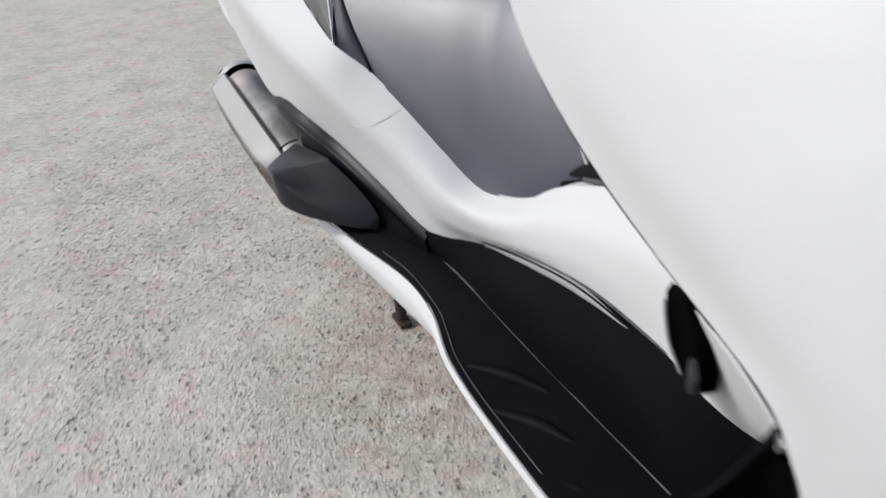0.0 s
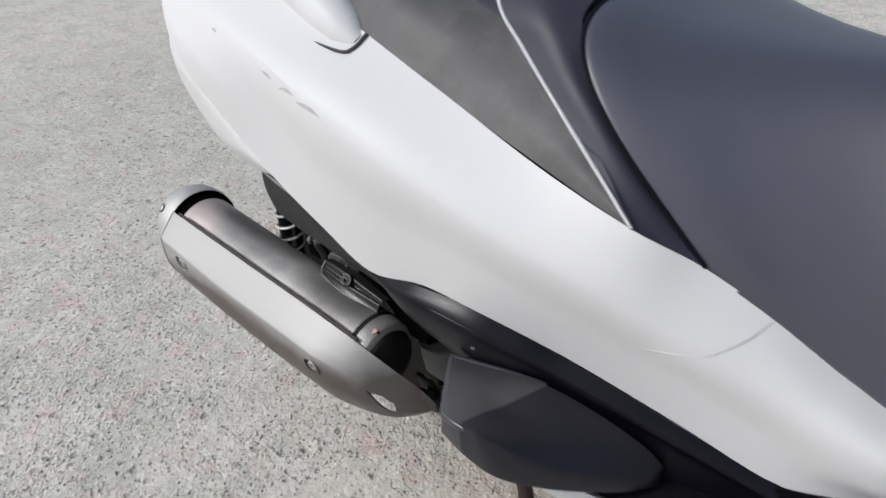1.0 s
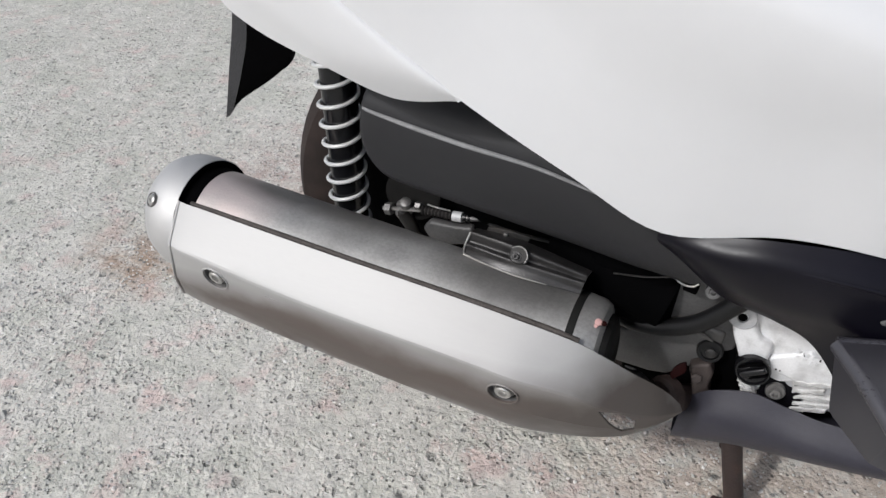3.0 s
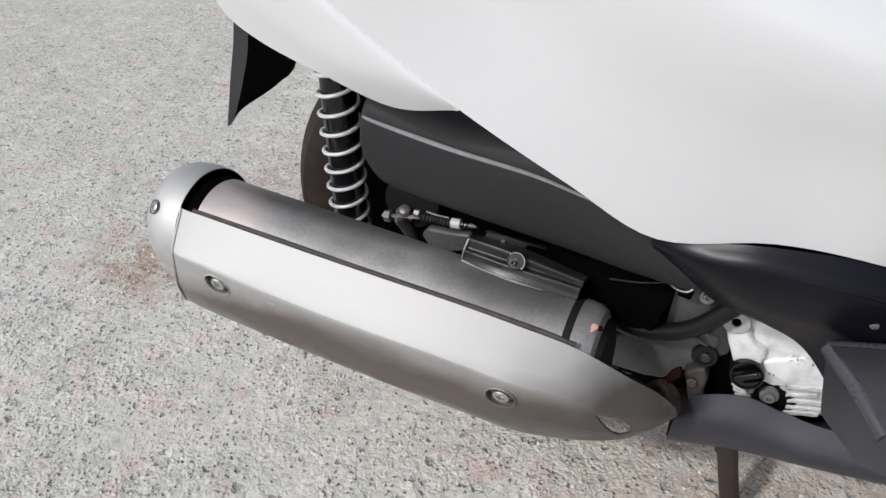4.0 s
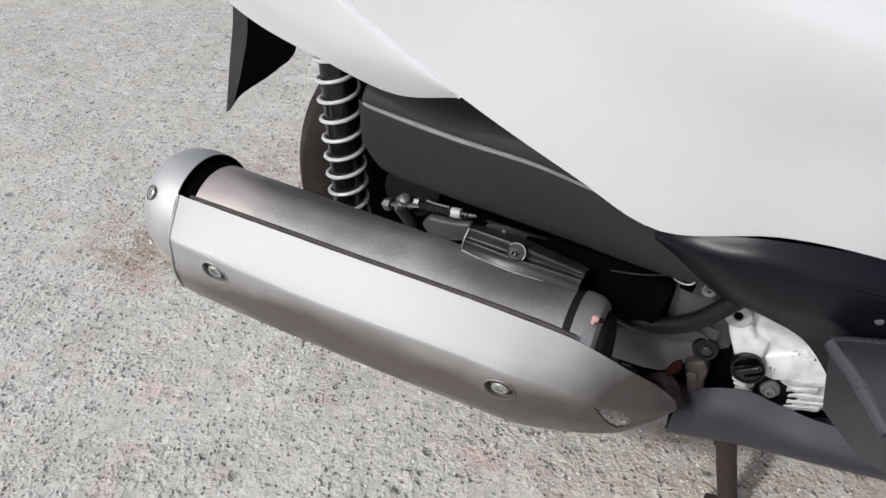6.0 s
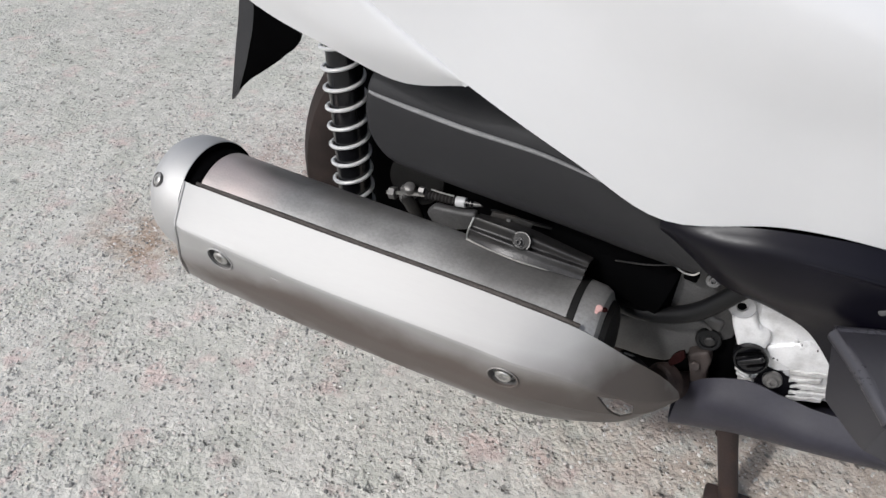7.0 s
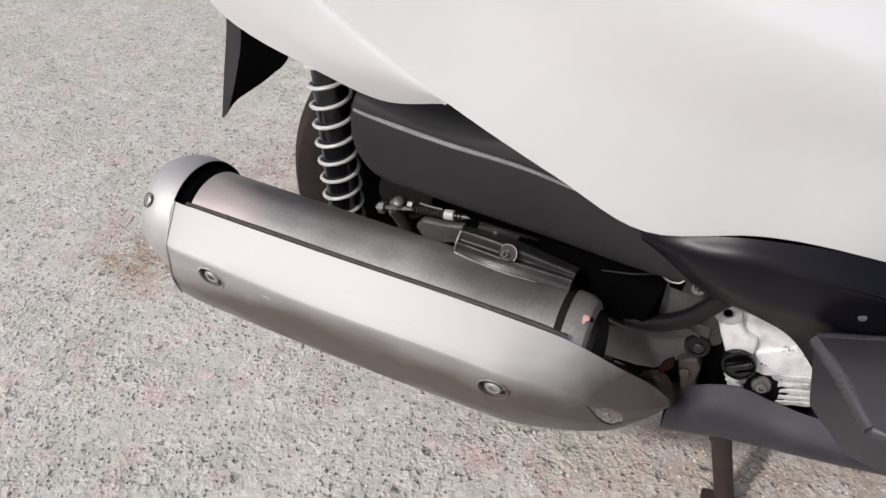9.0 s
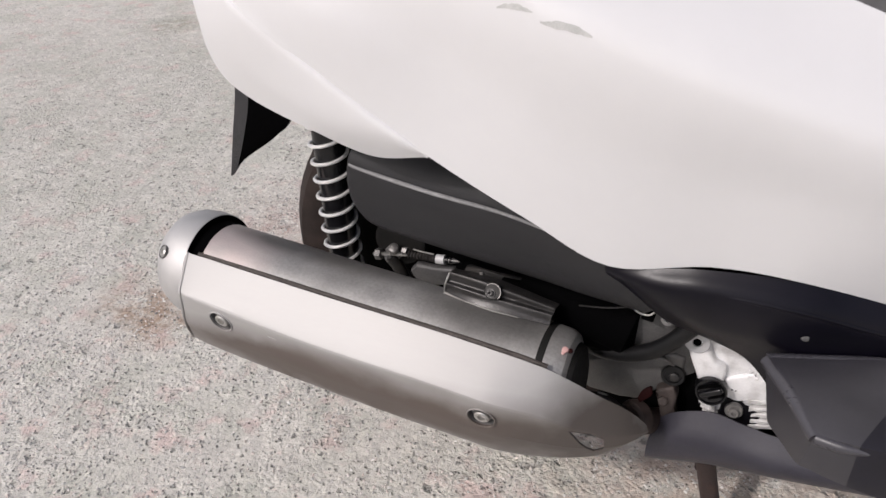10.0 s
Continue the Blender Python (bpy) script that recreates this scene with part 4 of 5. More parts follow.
# black side cover above the engine
COVER = [
    ((0.102, -0.264, 0.498), (0.102, -0.262, 0.491), (0.104, -0.255, 0.483), (0.106, -0.249, 0.478), (0.108, -0.243, 0.474)),
    ((0.143, -0.263, 0.505), (0.143, -0.2715, 0.493), (0.144, -0.265, 0.472), (0.147, -0.254, 0.454), (0.150, -0.243, 0.440)),
    ((0.180, -0.262, 0.511), (0.181, -0.2735, 0.496), (0.183, -0.268, 0.466), (0.186, -0.257, 0.445), (0.190, -0.246, 0.431)),
    ((0.245, -0.254, 0.510), (0.245, -0.268, 0.491), (0.240, -0.264, 0.462), (0.230, -0.257, 0.440), (0.218, -0.247, 0.419)),
    ((0.29, -0.243, 0.497), (0.29, -0.255, 0.477), (0.28, -0.252, 0.450), (0.262, -0.256, 0.415), (0.243, -0.247, 0.388)),
    ((0.34, -0.224, 0.475), (0.34, -0.236, 0.459), (0.33, -0.238, 0.432), (0.298, -0.252, 0.38), (0.268, -0.248, 0.349)),
    ((0.45, -0.199, 0.439), (0.45, -0.209, 0.426), (0.45, -0.206, 0.408), (0.43, -0.215, 0.37), (0.40, -0.23, 0.325)),
    ((0.549, -0.174, 0.404), (0.549, -0.183, 0.393), (0.549, -0.182, 0.384), (0.549, -0.180, 0.374), (0.549, -0.178, 0.366)),
]
cover = part("side_cover", sheet([[st[k] for st in COVER] for k in range(5)], 56, 6, 0.004), SATIN, scooter, "black satin plastic side cover")
part("cover_lip", tube([(st[1][0], st[1][1] + 0.0022, st[1][2] + 0.0005) for st in COVER[1:]], [0.0006, 0.0026, 0.0028, 0.0026, 0.0020, 0.0012, 0.0006], 60, 12), SATIN, cover, "rounded upper edge")
part("cover_clip", turned([(-0.003, 0.0029), (0.0006, 0.0029), (0.0010, 0.0022)], (0.252, -0.2632, 0.467), (0, -1, 0.2), 20), TRIM_GREY, cover, "small grey clip")

# passenger step
rings = [
    [(0.228, -0.268, 0.449), (0.247, -0.298, 0.445), (0.267, -0.329, 0.437), (0.262, -0.327, 0.400), (0.240, -0.275, 0.385)],
    [(0.280, -0.256, 0.451), (0.290, -0.295, 0.444), (0.300, -0.334, 0.441), (0.300, -0.333, 0.396), (0.280, -0.265, 0.375)],
    [(0.331, -0.245, 0.453), (0.330, -0.290, 0.441), (0.328, -0.335, 0.444), (0.340, -0.330, 0.392), (0.330, -0.255, 0.370)],
    [(0.385, -0.230, 0.436), (0.385, -0.266, 0.426), (0.380, -0.306, 0.415), (0.385, -0.302, 0.386), (0.385, -0.240, 0.367)],
    [(0.430, -0.218, 0.414), (0.430, -0.238, 0.406), (0.426, -0.262, 0.396), (0.430, -0.260, 0.380), (0.430, -0.222, 0.368)],
    [(0.452, -0.214, 0.396), (0.452, -0.222, 0.392), (0.450, -0.230, 0.386), (0.452, -0.230, 0.378), (0.452, -0.216, 0.370)],
]
fine = []
for ring in zip(*[stations(line, 30) for line in zip(*rings)]):
    loop = []
    for k in range(5):
        a, p, c = ring[k - 1], ring[k], ring[(k + 1) % 5]
        u, w = p.lerp(a, min(0.35, 0.007 / (p - a).length)), p.lerp(c, min(0.35, 0.007 / (p - c).length))
        loop += [u, (u + 2 * p + w) / 4 * 0.6 + p * 0.4, w]
    fine.append(loop)
whole = loft(fine)
bmesh.ops.recalc_face_normals(whole, faces=whole.faces)
FOLD_A, FOLD_B = Vector((0.335, -0.244, 0.45)), Vector((0.292, -0.336, 0.44))
fold_way = (FOLD_B - FOLD_A).cross(Vector((0, 0, 1))).normalized()
if fold_way.x < 0:
    fold_way = -fold_way
halves = []
for keep_front in (False, True):
    half = whole.copy()
    geo = list(half.verts) + list(half.edges) + list(half.faces)
    cut_out = bmesh.ops.bisect_plane(half, geom=geo, plane_co=FOLD_A, plane_no=fold_way, clear_outer=not keep_front, clear_inner=keep_front)
    rim_edges = [e for e in cut_out["geom_cut"] if isinstance(e, bmesh.types.BMEdge)]
    bmesh.ops.contextual_create(half, geom=rim_edges)
    halves.append(half)
whole.free()
step = part("passenger_step", halves[0], STEP, scooter, "black plastic passenger foot step", 50)
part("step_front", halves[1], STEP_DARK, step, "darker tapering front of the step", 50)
part("step_rim", tube([(0.2305, -0.2690, 0.4430), (0.262, -0.2605, 0.4452), (0.300, -0.2505, 0.4466), (0.332, -0.2448, 0.4468)], [0.0056, 0.0046, 0.0044, 0.0052], 28, 16), RIM, step, "rounded tray rim")
part("step_rim", tube([(0.2305, -0.2690, 0.4430), (0.2495, -0.2980, 0.4395), (0.2680, -0.3270, 0.4320)], [0.0056, 0.0056, 0.0052], 28, 16), RIM, step)
part("step_rim", tube([(0.2680, -0.3270, 0.4320), (0.2850, -0.3308, 0.4332), (0.302, -0.3315, 0.4350)], [0.0052, 0.0042, 0.0022], 20, 16), RIM, step)

# engine cover
BOX = [
    ((-0.126, -0.135, 0.570), (-0.146, -0.178, 0.550), (-0.160, -0.198, 0.526), (-0.167, -0.192, 0.482), (-0.146, -0.180, 0.455), (-0.128, -0.13, 0.452)),
    ((-0.124, -0.145, 0.577), (-0.144, -0.189, 0.554), (-0.157, -0.212, 0.529), (-0.164, -0.206, 0.481), (-0.143, -0.194, 0.450), (-0.126, -0.137, 0.448)),
    ((-0.12, -0.15, 0.580), (-0.140, -0.195, 0.555), (-0.150, -0.218, 0.530), (-0.156, -0.212, 0.480), (-0.137, -0.200, 0.447), (-0.122, -0.14, 0.444)),
    ((-0.05, -0.16, 0.575), (-0.060, -0.205, 0.547), (-0.068, -0.227, 0.521), (-0.075, -0.220, 0.475), (-0.080, -0.200, 0.437), (-0.08, -0.14, 0.428)),
    ((0.03, -0.17, 0.56), (0.020, -0.212, 0.534), (0.014, -0.229, 0.510), (0.018, -0.222, 0.460), (0.022, -0.198, 0.422), (0.02, -0.14, 0.415)),
    ((0.09, -0.18, 0.535), (0.080, -0.220, 0.505), (0.075, -0.228, 0.485), (0.075, -0.222, 0.445), (0.075, -0.198, 0.414), (0.08, -0.14, 0.40)),
    ((0.16, -0.19, 0.49), (0.15, -0.222, 0.460), (0.145, -0.224, 0.446), (0.135, -0.216, 0.425), (0.125, -0.20, 0.411), (0.12, -0.14, 0.395)),
]
ecover = part("engine_cover", sheet([[st[k] for st in BOX] for k in range(6)], 40, 6, 0.003), DARK_GREY, scooter, "dark grey plastic engine cover")
part("cover_rear", loft([[Vector(p) + Vector((-k, 0, 0)) for p in BOX[0]] for k in (0.0, 0.004)], closed=True), DARK_GREY, ecover)
# Pale bead: the highlight along the cover's crease is in its colour.
part("cover_bead", tube([(-0.1570, -0.2135, 0.5265), (-0.1490, -0.2186, 0.5248), (-0.069, -0.2282, 0.5170), (0.000, -0.2300, 0.5095), (0.050, -0.2300, 0.4975)], [0.0016, 0.0022, 0.0021, 0.0018, 0.0012], 50, 10), PALE_EDGE, ecover, "raised bead with the crease's highlight painted pale")


# muffler
def oval(x, cy, cz, ry, rz, n=56, power=2.4):
    out = []
    for k in range(n):
        a = 2 * math.pi * k / n
        c, s = math.cos(a), math.sin(a)
        out.append((x, cy + ry * math.copysign(abs(c) ** (2 / power), c), cz + rz * math.copysign(abs(s) ** (2 / power), s)))
    return out


def can(x, r, dy=0.0, dz=0.0, power=2.0):
    return oval(x, -0.222 + dy, 0.361 - 0.105 * (x + 0.35) + dz, r, r, 56, power)


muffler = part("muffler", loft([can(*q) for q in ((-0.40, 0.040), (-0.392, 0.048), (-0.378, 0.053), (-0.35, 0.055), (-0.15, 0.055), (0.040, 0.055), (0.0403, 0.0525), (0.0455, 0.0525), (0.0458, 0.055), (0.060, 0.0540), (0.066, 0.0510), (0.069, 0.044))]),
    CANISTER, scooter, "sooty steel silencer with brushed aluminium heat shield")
part("band_groove", loft([can(*q) for q in ((0.0395, 0.0530), (0.0395, 0.0554), (0.0465, 0.0554), (0.0465, 0.0530))]), COLLAR, muffler, "dark clamp groove")
part("outlet_collar", loft([can(*q) for q in ((0.060, 0.0440), (0.069, 0.0435), (0.074, 0.041), (0.077, 0.032), (0.078, 0.010))]), COLLAR, muffler, "matt black collar")
SHELL = [
    ((-0.352, -0.262, 0.409), (-0.344, -0.296, 0.391), (-0.341, -0.3005, 0.386), (-0.342, -0.3015, 0.379), (-0.357, -0.294, 0.336), (-0.371, -0.281, 0.298)),
    ((-0.340, -0.263, 0.408), (-0.333, -0.298, 0.390), (-0.331, -0.3025, 0.384), (-0.332, -0.3035, 0.377), (-0.340, -0.297, 0.334), (-0.345, -0.283, 0.294)),
    ((-0.20, -0.262, 0.394), (-0.20, -0.298, 0.371), (-0.20, -0.3025, 0.365), (-0.20, -0.3035, 0.358), (-0.20, -0.297, 0.318), (-0.20, -0.284, 0.278)),
    ((0.0, -0.260, 0.374), (0.0, -0.296, 0.352), (0.0, -0.3005, 0.3465), (0.0, -0.3015, 0.340), (0.0, -0.294, 0.299), (0.0, -0.279, 0.256)),
    ((0.05, -0.256, 0.363), (0.05, -0.285, 0.341), (0.05, -0.2895, 0.335), (0.05, -0.2905, 0.328), (0.05, -0.283, 0.290), (0.05, -0.266, 0.249)),
    ((0.10, -0.239, 0.328), (0.10, -0.258, 0.308), (0.10, -0.262, 0.302), (0.10, -0.2625, 0.296), (0.10, -0.257, 0.274), (0.098, -0.246, 0.250)),
    ((0.128, -0.221, 0.299), (0.131, -0.230, 0.286), (0.132, -0.2325, 0.281), (0.132, -0.2325, 0.277), (0.131, -0.230, 0.267), (0.127, -0.226, 0.258)),
    ((0.142, -0.210, 0.276), (0.144, -0.2115, 0.272), (0.145, -0.212, 0.270), (0.145, -0.212, 0.269), (0.144, -0.212, 0.267), (0.142, -0.211, 0.264)),
]
SHELL = [(a, r, c, d, (e[0] - 0.0015, e[1] + 0.002, e[2] - 0.002), (f[0] - 0.005, f[1] + 0.007, f[2] - 0.0074)) for a, r, c, d, e, f in SHELL[:5]] + SHELL[5:]
SHELL = [((a[0] + 0.004, a[1] - 0.006, a[2] + 0.006) if c[0] < 0.07 else a, tuple(0.3 * p + 0.7 * q for p, q in zip(r, c)), c, tuple(0.4 * p + 0.6 * q for p, q in zip(d, c)), e, f)
         for a, r, c, d, e, f in SHELL]


def evened(rows, key, n):
    """Stations at even steps along x of the rail key, eased with true tangents."""
    xs = [r[key][0] for r in rows]
    cols = [[Vector(r[k]) for r in rows] for k in range(len(rows[0]))]
    m = len(rows)
    slopes = []
    for c in cols:
        d = [(c[i + 1] - c[i]) / (xs[i + 1] - xs[i]) for i in range(m - 1)]
        t = [d[0]]
        for i in range(1, m - 1):
            h0, h1 = xs[i] - xs[i - 1], xs[i + 1] - xs[i]
            w0, w1 = 2 * h1 + h0, h1 + 2 * h0
            t.append(Vector([(w0 + w1) / (w0 / a + w1 / b) if a * b > 0 else 0.0 for a, b in zip(d[i - 1], d[i])]))
        slopes.append(t + [d[-1]])
    out = []
    for q in range(n + 1):
        x = xs[0] + (xs[-1] - xs[0]) * q / n
        i = min(max(sum(1 for v in xs[1:-1] if v <= x), 0), m - 2)
        h = xs[i + 1] - xs[i]
        t = (x - xs[i]) / h
        out.append(tuple(c[i] * (2 * t ** 3 - 3 * t * t + 1) + s[i] * h * (t ** 3 - 2 * t * t + t) + c[i + 1] * (3 * t * t - 2 * t ** 3) + s[i + 1] * h * (t ** 3 - t * t)
                         for c, s in zip(cols, slopes)))
    return out


EVEN = evened(SHELL, 2, 60)
hs = sheet([[st[k] for st in EVEN] for k in range(6)], 60, 5, 0.002, smooth=False)
HS = BVHTree.FromBMesh(hs)


def on_shield(p, lift=0.0):
    q, n, _, _ = HS.find_nearest(Vector(p))
    if n.y > 0:
        n = -n
    return q + n * lift, n


def pierced(ob, cutter):
    """Cuts the cutter's shape out of ob."""
    me = bpy.data.meshes.new("cutter")
    cutter.to_mesh(me)
    cutter.free()
    tool = new("cutter", me)
    mod = ob.modifiers.new("cut", "BOOLEAN")
    mod.operation, mod.object, mod.solver = "DIFFERENCE", tool, "EXACT"
    bpy.context.view_layer.update()
    done = bpy.data.meshes.new_from_object(ob.evaluated_get(bpy.context.evaluated_depsgraph_get()))
    ob.modifiers.clear()
    old, ob.data = ob.data, done
    bpy.data.meshes.remove(old)
    bpy.data.objects.remove(tool)
    bpy.data.meshes.remove(me)
    return ob


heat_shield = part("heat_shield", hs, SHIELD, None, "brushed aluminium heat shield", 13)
slot = slab([(0.089, -0.32, 0.285), (0.100, -0.32, 0.266), (0.1095, -0.32, 0.270), (0.1095, -0.32, 0.287), (0.098, -0.32, 0.301), (0.080, -0.32, 0.308)], 0.11, 0.0)
pierced(heat_shield, slot)
BOLTS = [on_shield(at) for at in ((-0.295, -0.32, 0.354), (0.002, -0.32, 0.314))]
for q, n in BOLTS:
    pierced(heat_shield, turned([(-0.012, 0.0140), (0.012, 0.0140)], q, n, 36))
heat_shield.parent = muffler
part("shield_rim", tube([p for p in EVEN[0]], 0.0014, 30, 8), SHIELD, heat_shield, "rolled rear edge")
# Dark tube added in place of the shadow between shield edge and silencer.
part("shield_shade", tube([(a[0], a[1] + 0.0042, a[2] - 0.0008) for a in (st[0] for st in SHELL[1:5])], [0.0020, 0.0026, 0.0023, 0.0028, 0.0022], 60, 10), SHADE_STRIP, muffler, "dark strip standing in for the gap's shade under the shield edge")
part("end_cap", loft([can(*q) for q in ((-0.356, 0.0580), (-0.356, 0.0632), (-0.370, 0.0640), (-0.384, 0.0622), (-0.396, 0.0565), (-0.405, 0.047), (-0.410, 0.034), (-0.412, 0.015))]), CAP, muffler, "rounded aluminium end cap")
# Black ring drawn for the shadow gap between silencer and cap.
part("cap_shadow_gap", loft([can(*q) for q in ((-0.342, 0.0552), (-0.343, 0.0560), (-0.3555, 0.0560), (-0.3555, 0.0625), (-0.358, 0.0625), (-0.358, 0.050))]), INNER, muffler, "black ring standing in for the dark gap behind the end cap")
for q, n in BOLTS:
    part("bolt_recess", turned([(-0.0085, 0.0150), (-0.0016, 0.0150), (-0.0020, 0.0136), (-0.0080, 0.0125), (-0.0081, 0.006)], q, n, 40), MOUNT, heat_shield, "dull bolt recess")
    up = n.orthogonal().normalized()
    ring = [q + n * 0.0004 + 0.0141 * (up * math.cos(a) + n.cross(up) * math.sin(a)) for a in (2 * math.pi * k / 40 for k in range(41))]
    part("recess_lip", tube(ring, 0.0009, 0, 8), SHIELD, heat_shield, "rolled bright lip")
    part("washer", turned([(-0.0080, 0.0105), (-0.0046, 0.0105), (-0.0040, 0.0098), (-0.0042, 0.0078)], q, n, 32), DIRTY_STEEL, muffler)
    part("shield_bolt", turned([(-0.008, 0.0078), (-0.0006, 0.0078), (0.0004, 0.0068), (0.0004, 0.0040), (-0.0030, 0.0037)], q, n, 28), STEEL, muffler)
CAP_AXIS = (-0.40, -0.67, 0.62)
part("bolt_recess", turned([(-0.004, 0.0080), (0.0006, 0.0080), (0.0006, 0.0070), (-0.003, 0.0062)], (-0.387, -0.267, 0.4065), CAP_AXIS, 28), DIRTY_STEEL, muffler)
part("cap_bolt", turned([(-0.004, 0.0058), (0.0004, 0.0058), (0.0010, 0.0050), (0.0010, 0.0028), (-0.001, 0.0024)], (-0.387, -0.267, 0.4065), CAP_AXIS, 24), STEEL, muffler)
scratch_ends = [on_shield(at)[0] for at in ((-0.236, -0.32, 0.352), (-0.224, -0.32, 0.350))]
part("scratch", tube(scratch_ends, [0.0002, 0.0005, 0.0002], 6, 6), DIRTY_STEEL, heat_shield, "thin bright scratch")
# clamp bracket on top of the silencer
bracket = part("clamp_bracket", sheet([
    [(-0.0724, -0.2060, 0.3855), (-0.0208, -0.2140, 0.3830), (0.0397, -0.2090, 0.3757)],
    [(-0.0718, -0.2045, 0.3905), (-0.0220, -0.2095, 0.3878), (0.0405, -0.2070, 0.3785)],
    [(-0.0708, -0.2050, 0.3965), (-0.0260, -0.2070, 0.3930), (0.0415, -0.2045, 0.3850)],
    [(-0.0695, -0.2005, 0.3985), (-0.0250, -0.2020, 0.3945), (0.0420, -0.2005, 0.3850)],
    [(-0.0675, -0.1990, 0.4075), (-0.0240, -0.1995, 0.4030), (0.0430, -0.1985, 0.3895)],
    [(-0.0660, -0.1880, 0.4050), (-0.0200, -0.1860, 0.4010), (0.0440, -0.1880, 0.3875)]], 24, 5, 0.002), DARK_STEEL, muffler, "stamped dark steel clamp bracket")
part("back_plate", slab([(-0.062, -0.186, 0.392), (-0.020, -0.186, 0.395), (-0.0149, -0.186, 0.4060), (-0.035, -0.186, 0.4090), (-0.0556, -0.186, 0.4075)], 0.003, 0.001), ENGINE_GREY, bracket)
part("slot_tab", block((0.0040, 0.002, 0.0090), (-0.0387, -0.1875, 0.4020), (0, 8, 0), 0.0006), DIRTY_STEEL, bracket)
part("weld_seam", tube([(-0.0724, -0.2064, 0.3857), (-0.050, -0.2112, 0.3846), (-0.0208, -0.2146, 0.3832), (0.010, -0.2132, 0.3800)], [0.0009, 0.0006, 0.0011, 0.0004], 24, 8), STEEL, bracket, "bright weld bead")
part("end_lip", tube([(-0.0728, -0.2060, 0.3830), (-0.0714, -0.2052, 0.3950), (-0.0680, -0.1992, 0.4072)], 0.0009, 12, 8), STEEL, bracket)
part("boss", turned([(-0.006, 0.0088), (0.003, 0.0088), (0.004, 0.0078)], (-0.0190, -0.2040, 0.3985), (0.1, -0.75, 0.65), 24), ENGINE_GREY, bracket)
bolt("clamp_bolt", (-0.0205, -0.2075, 0.3985), (0.1, -0.75, 0.65), 0.0052, bracket, DARK_STEEL, 0.005)
arc = [(-0.0190 + 0.0088 * math.cos(a), -0.2075 + 0.0055 * math.sin(a), 0.4000 + 0.0066 * math.sin(a)) for a in (radians(-40 + 15 * k) for k in range(13))]
part("spring_clip", tube(arc, 0.0007, 0, 8), DIRTY_STEEL, bracket, "bright wire clip round the bolt")
for off, r in (((0, 0, 0), 0.0032), ((0.0036, 0.0010, -0.0012), 0.0021), ((-0.001, -0.0034, -0.0016), 0.0018)):
    part("red_mark", turned([(-0.001, r), (0.0004, r), (0.0007, r * 0.4)], Vector((0.0634, -0.2333, 0.3717)) + Vector(off), (0.08, -0.38, 0.92), 9), RED, muffler, "faded red paint dab")
part("red_mark", turned([(-0.001, 0.0026), (0.0003, 0.0026), (0.0006, 0.0014)], (0.0682, -0.2328, 0.3712), (0.08, -0.38, 0.92), 7), RUST_RED, muffler, "dark red edge of the dab")
part("header_pipe", tube([(0.03, -0.225, 0.275), (0.08, -0.210, 0.258), (0.12, -0.185, 0.246), (0.145, -0.155, 0.228), (0.20, -0.10, 0.20), (0.35, -0.06, 0.21)], 0.0140, 40, 18), RUST, muffler, "rusty header pipe")
part("pipe_flange", turned([(-0.006, 0.012), (-0.004, 0.0185), (0.004, 0.0195), (0.008, 0.0185), (0.011, 0.0150)], (0.128, -0.176, 0.248), (-0.55, -0.75, 0.25), 28), RUST, muffler, "rust-brown pipe flange")
part("red_mark", slab([(0.129, -0.178, 0.271), (0.1335, -0.177, 0.276), (0.1385, -0.175, 0.28), (0.14, -0.173, 0.284), (0.1375, -0.17, 0.29), (0.1325, -0.171, 0.287), (0.1285, -0.173, 0.283), (0.1255, -0.176, 0.275)], 0.006, 0.0012), RUST_RED, muffler, "red paint dab, darkened for the shade it sits in")
part("joint_collar", turned([(-0.006, 0.0150), (-0.005, 0.0165), (0.005, 0.0165), (0.006, 0.0150)], (0.112, -0.192, 0.252), (-0.7, -0.6, 0.2), 24), COLLAR, muffler)

# rear wheel
HUB = Vector((-0.112, 0, 0.279))
wheel = part("rear_wheel", turned([(-0.052, 0.165), (-0.050, 0.180), (0.050, 0.180), (0.052, 0.165)], HUB, (0, 1, 0), 56), COLLAR, scooter, "dark cast rear wheel with a worn tyre")
prof = [(-0.045, 0.176), (-0.057, 0.198), (-0.063, 0.228), (-0.058, 0.250), (-0.038, 0.267), (0, 0.274), (0.038, 0.267), (0.058, 0.250), (0.063, 0.228), (0.057, 0.198), (0.045, 0.176)]
part("tyre", turned(prof, HUB, (0, 1, 0), 72), TYRE, wheel, "worn dusty tyre")
for k in range(5):
    a = 2 * math.pi * k / 5 + 0.4
    part("spoke", tube([HUB, HUB + Vector((0.17 * math.cos(a), 0, 0.17 * math.sin(a)))], [0.026, 0.016], 6, 10), COLLAR, wheel)
part("hub", turned([(-0.075, 0.03), (-0.07, 0.075), (-0.02, 0.085), (0.06, 0.06)], HUB, (0, 1, 0), 40), COLLAR, wheel, "dirty drum brake hub")

# rear shock
shock = part("shock_absorber", tube([(-0.231, -0.135, 0.64), (-0.240, -0.135, 0.31)], 0.0125, 10, 20), GLOSS_BLACK, scooter, "black damper in a pale coil spring")
TURNS, N = 13.2, 480
coil = [(-0.2335 - 0.0065 * k / N + 0.0205 * math.cos(k * TURNS * 2 * math.pi / N), -0.135 - 0.0205 * math.sin(k * TURNS * 2 * math.pi / N), 0.6185 - 0.0218 * TURNS * k / N) for k in range(N + 1)]
part("spring", tube(coil, 0.0021, 0, 8), SPRING, shock, "pale painted coil spring")
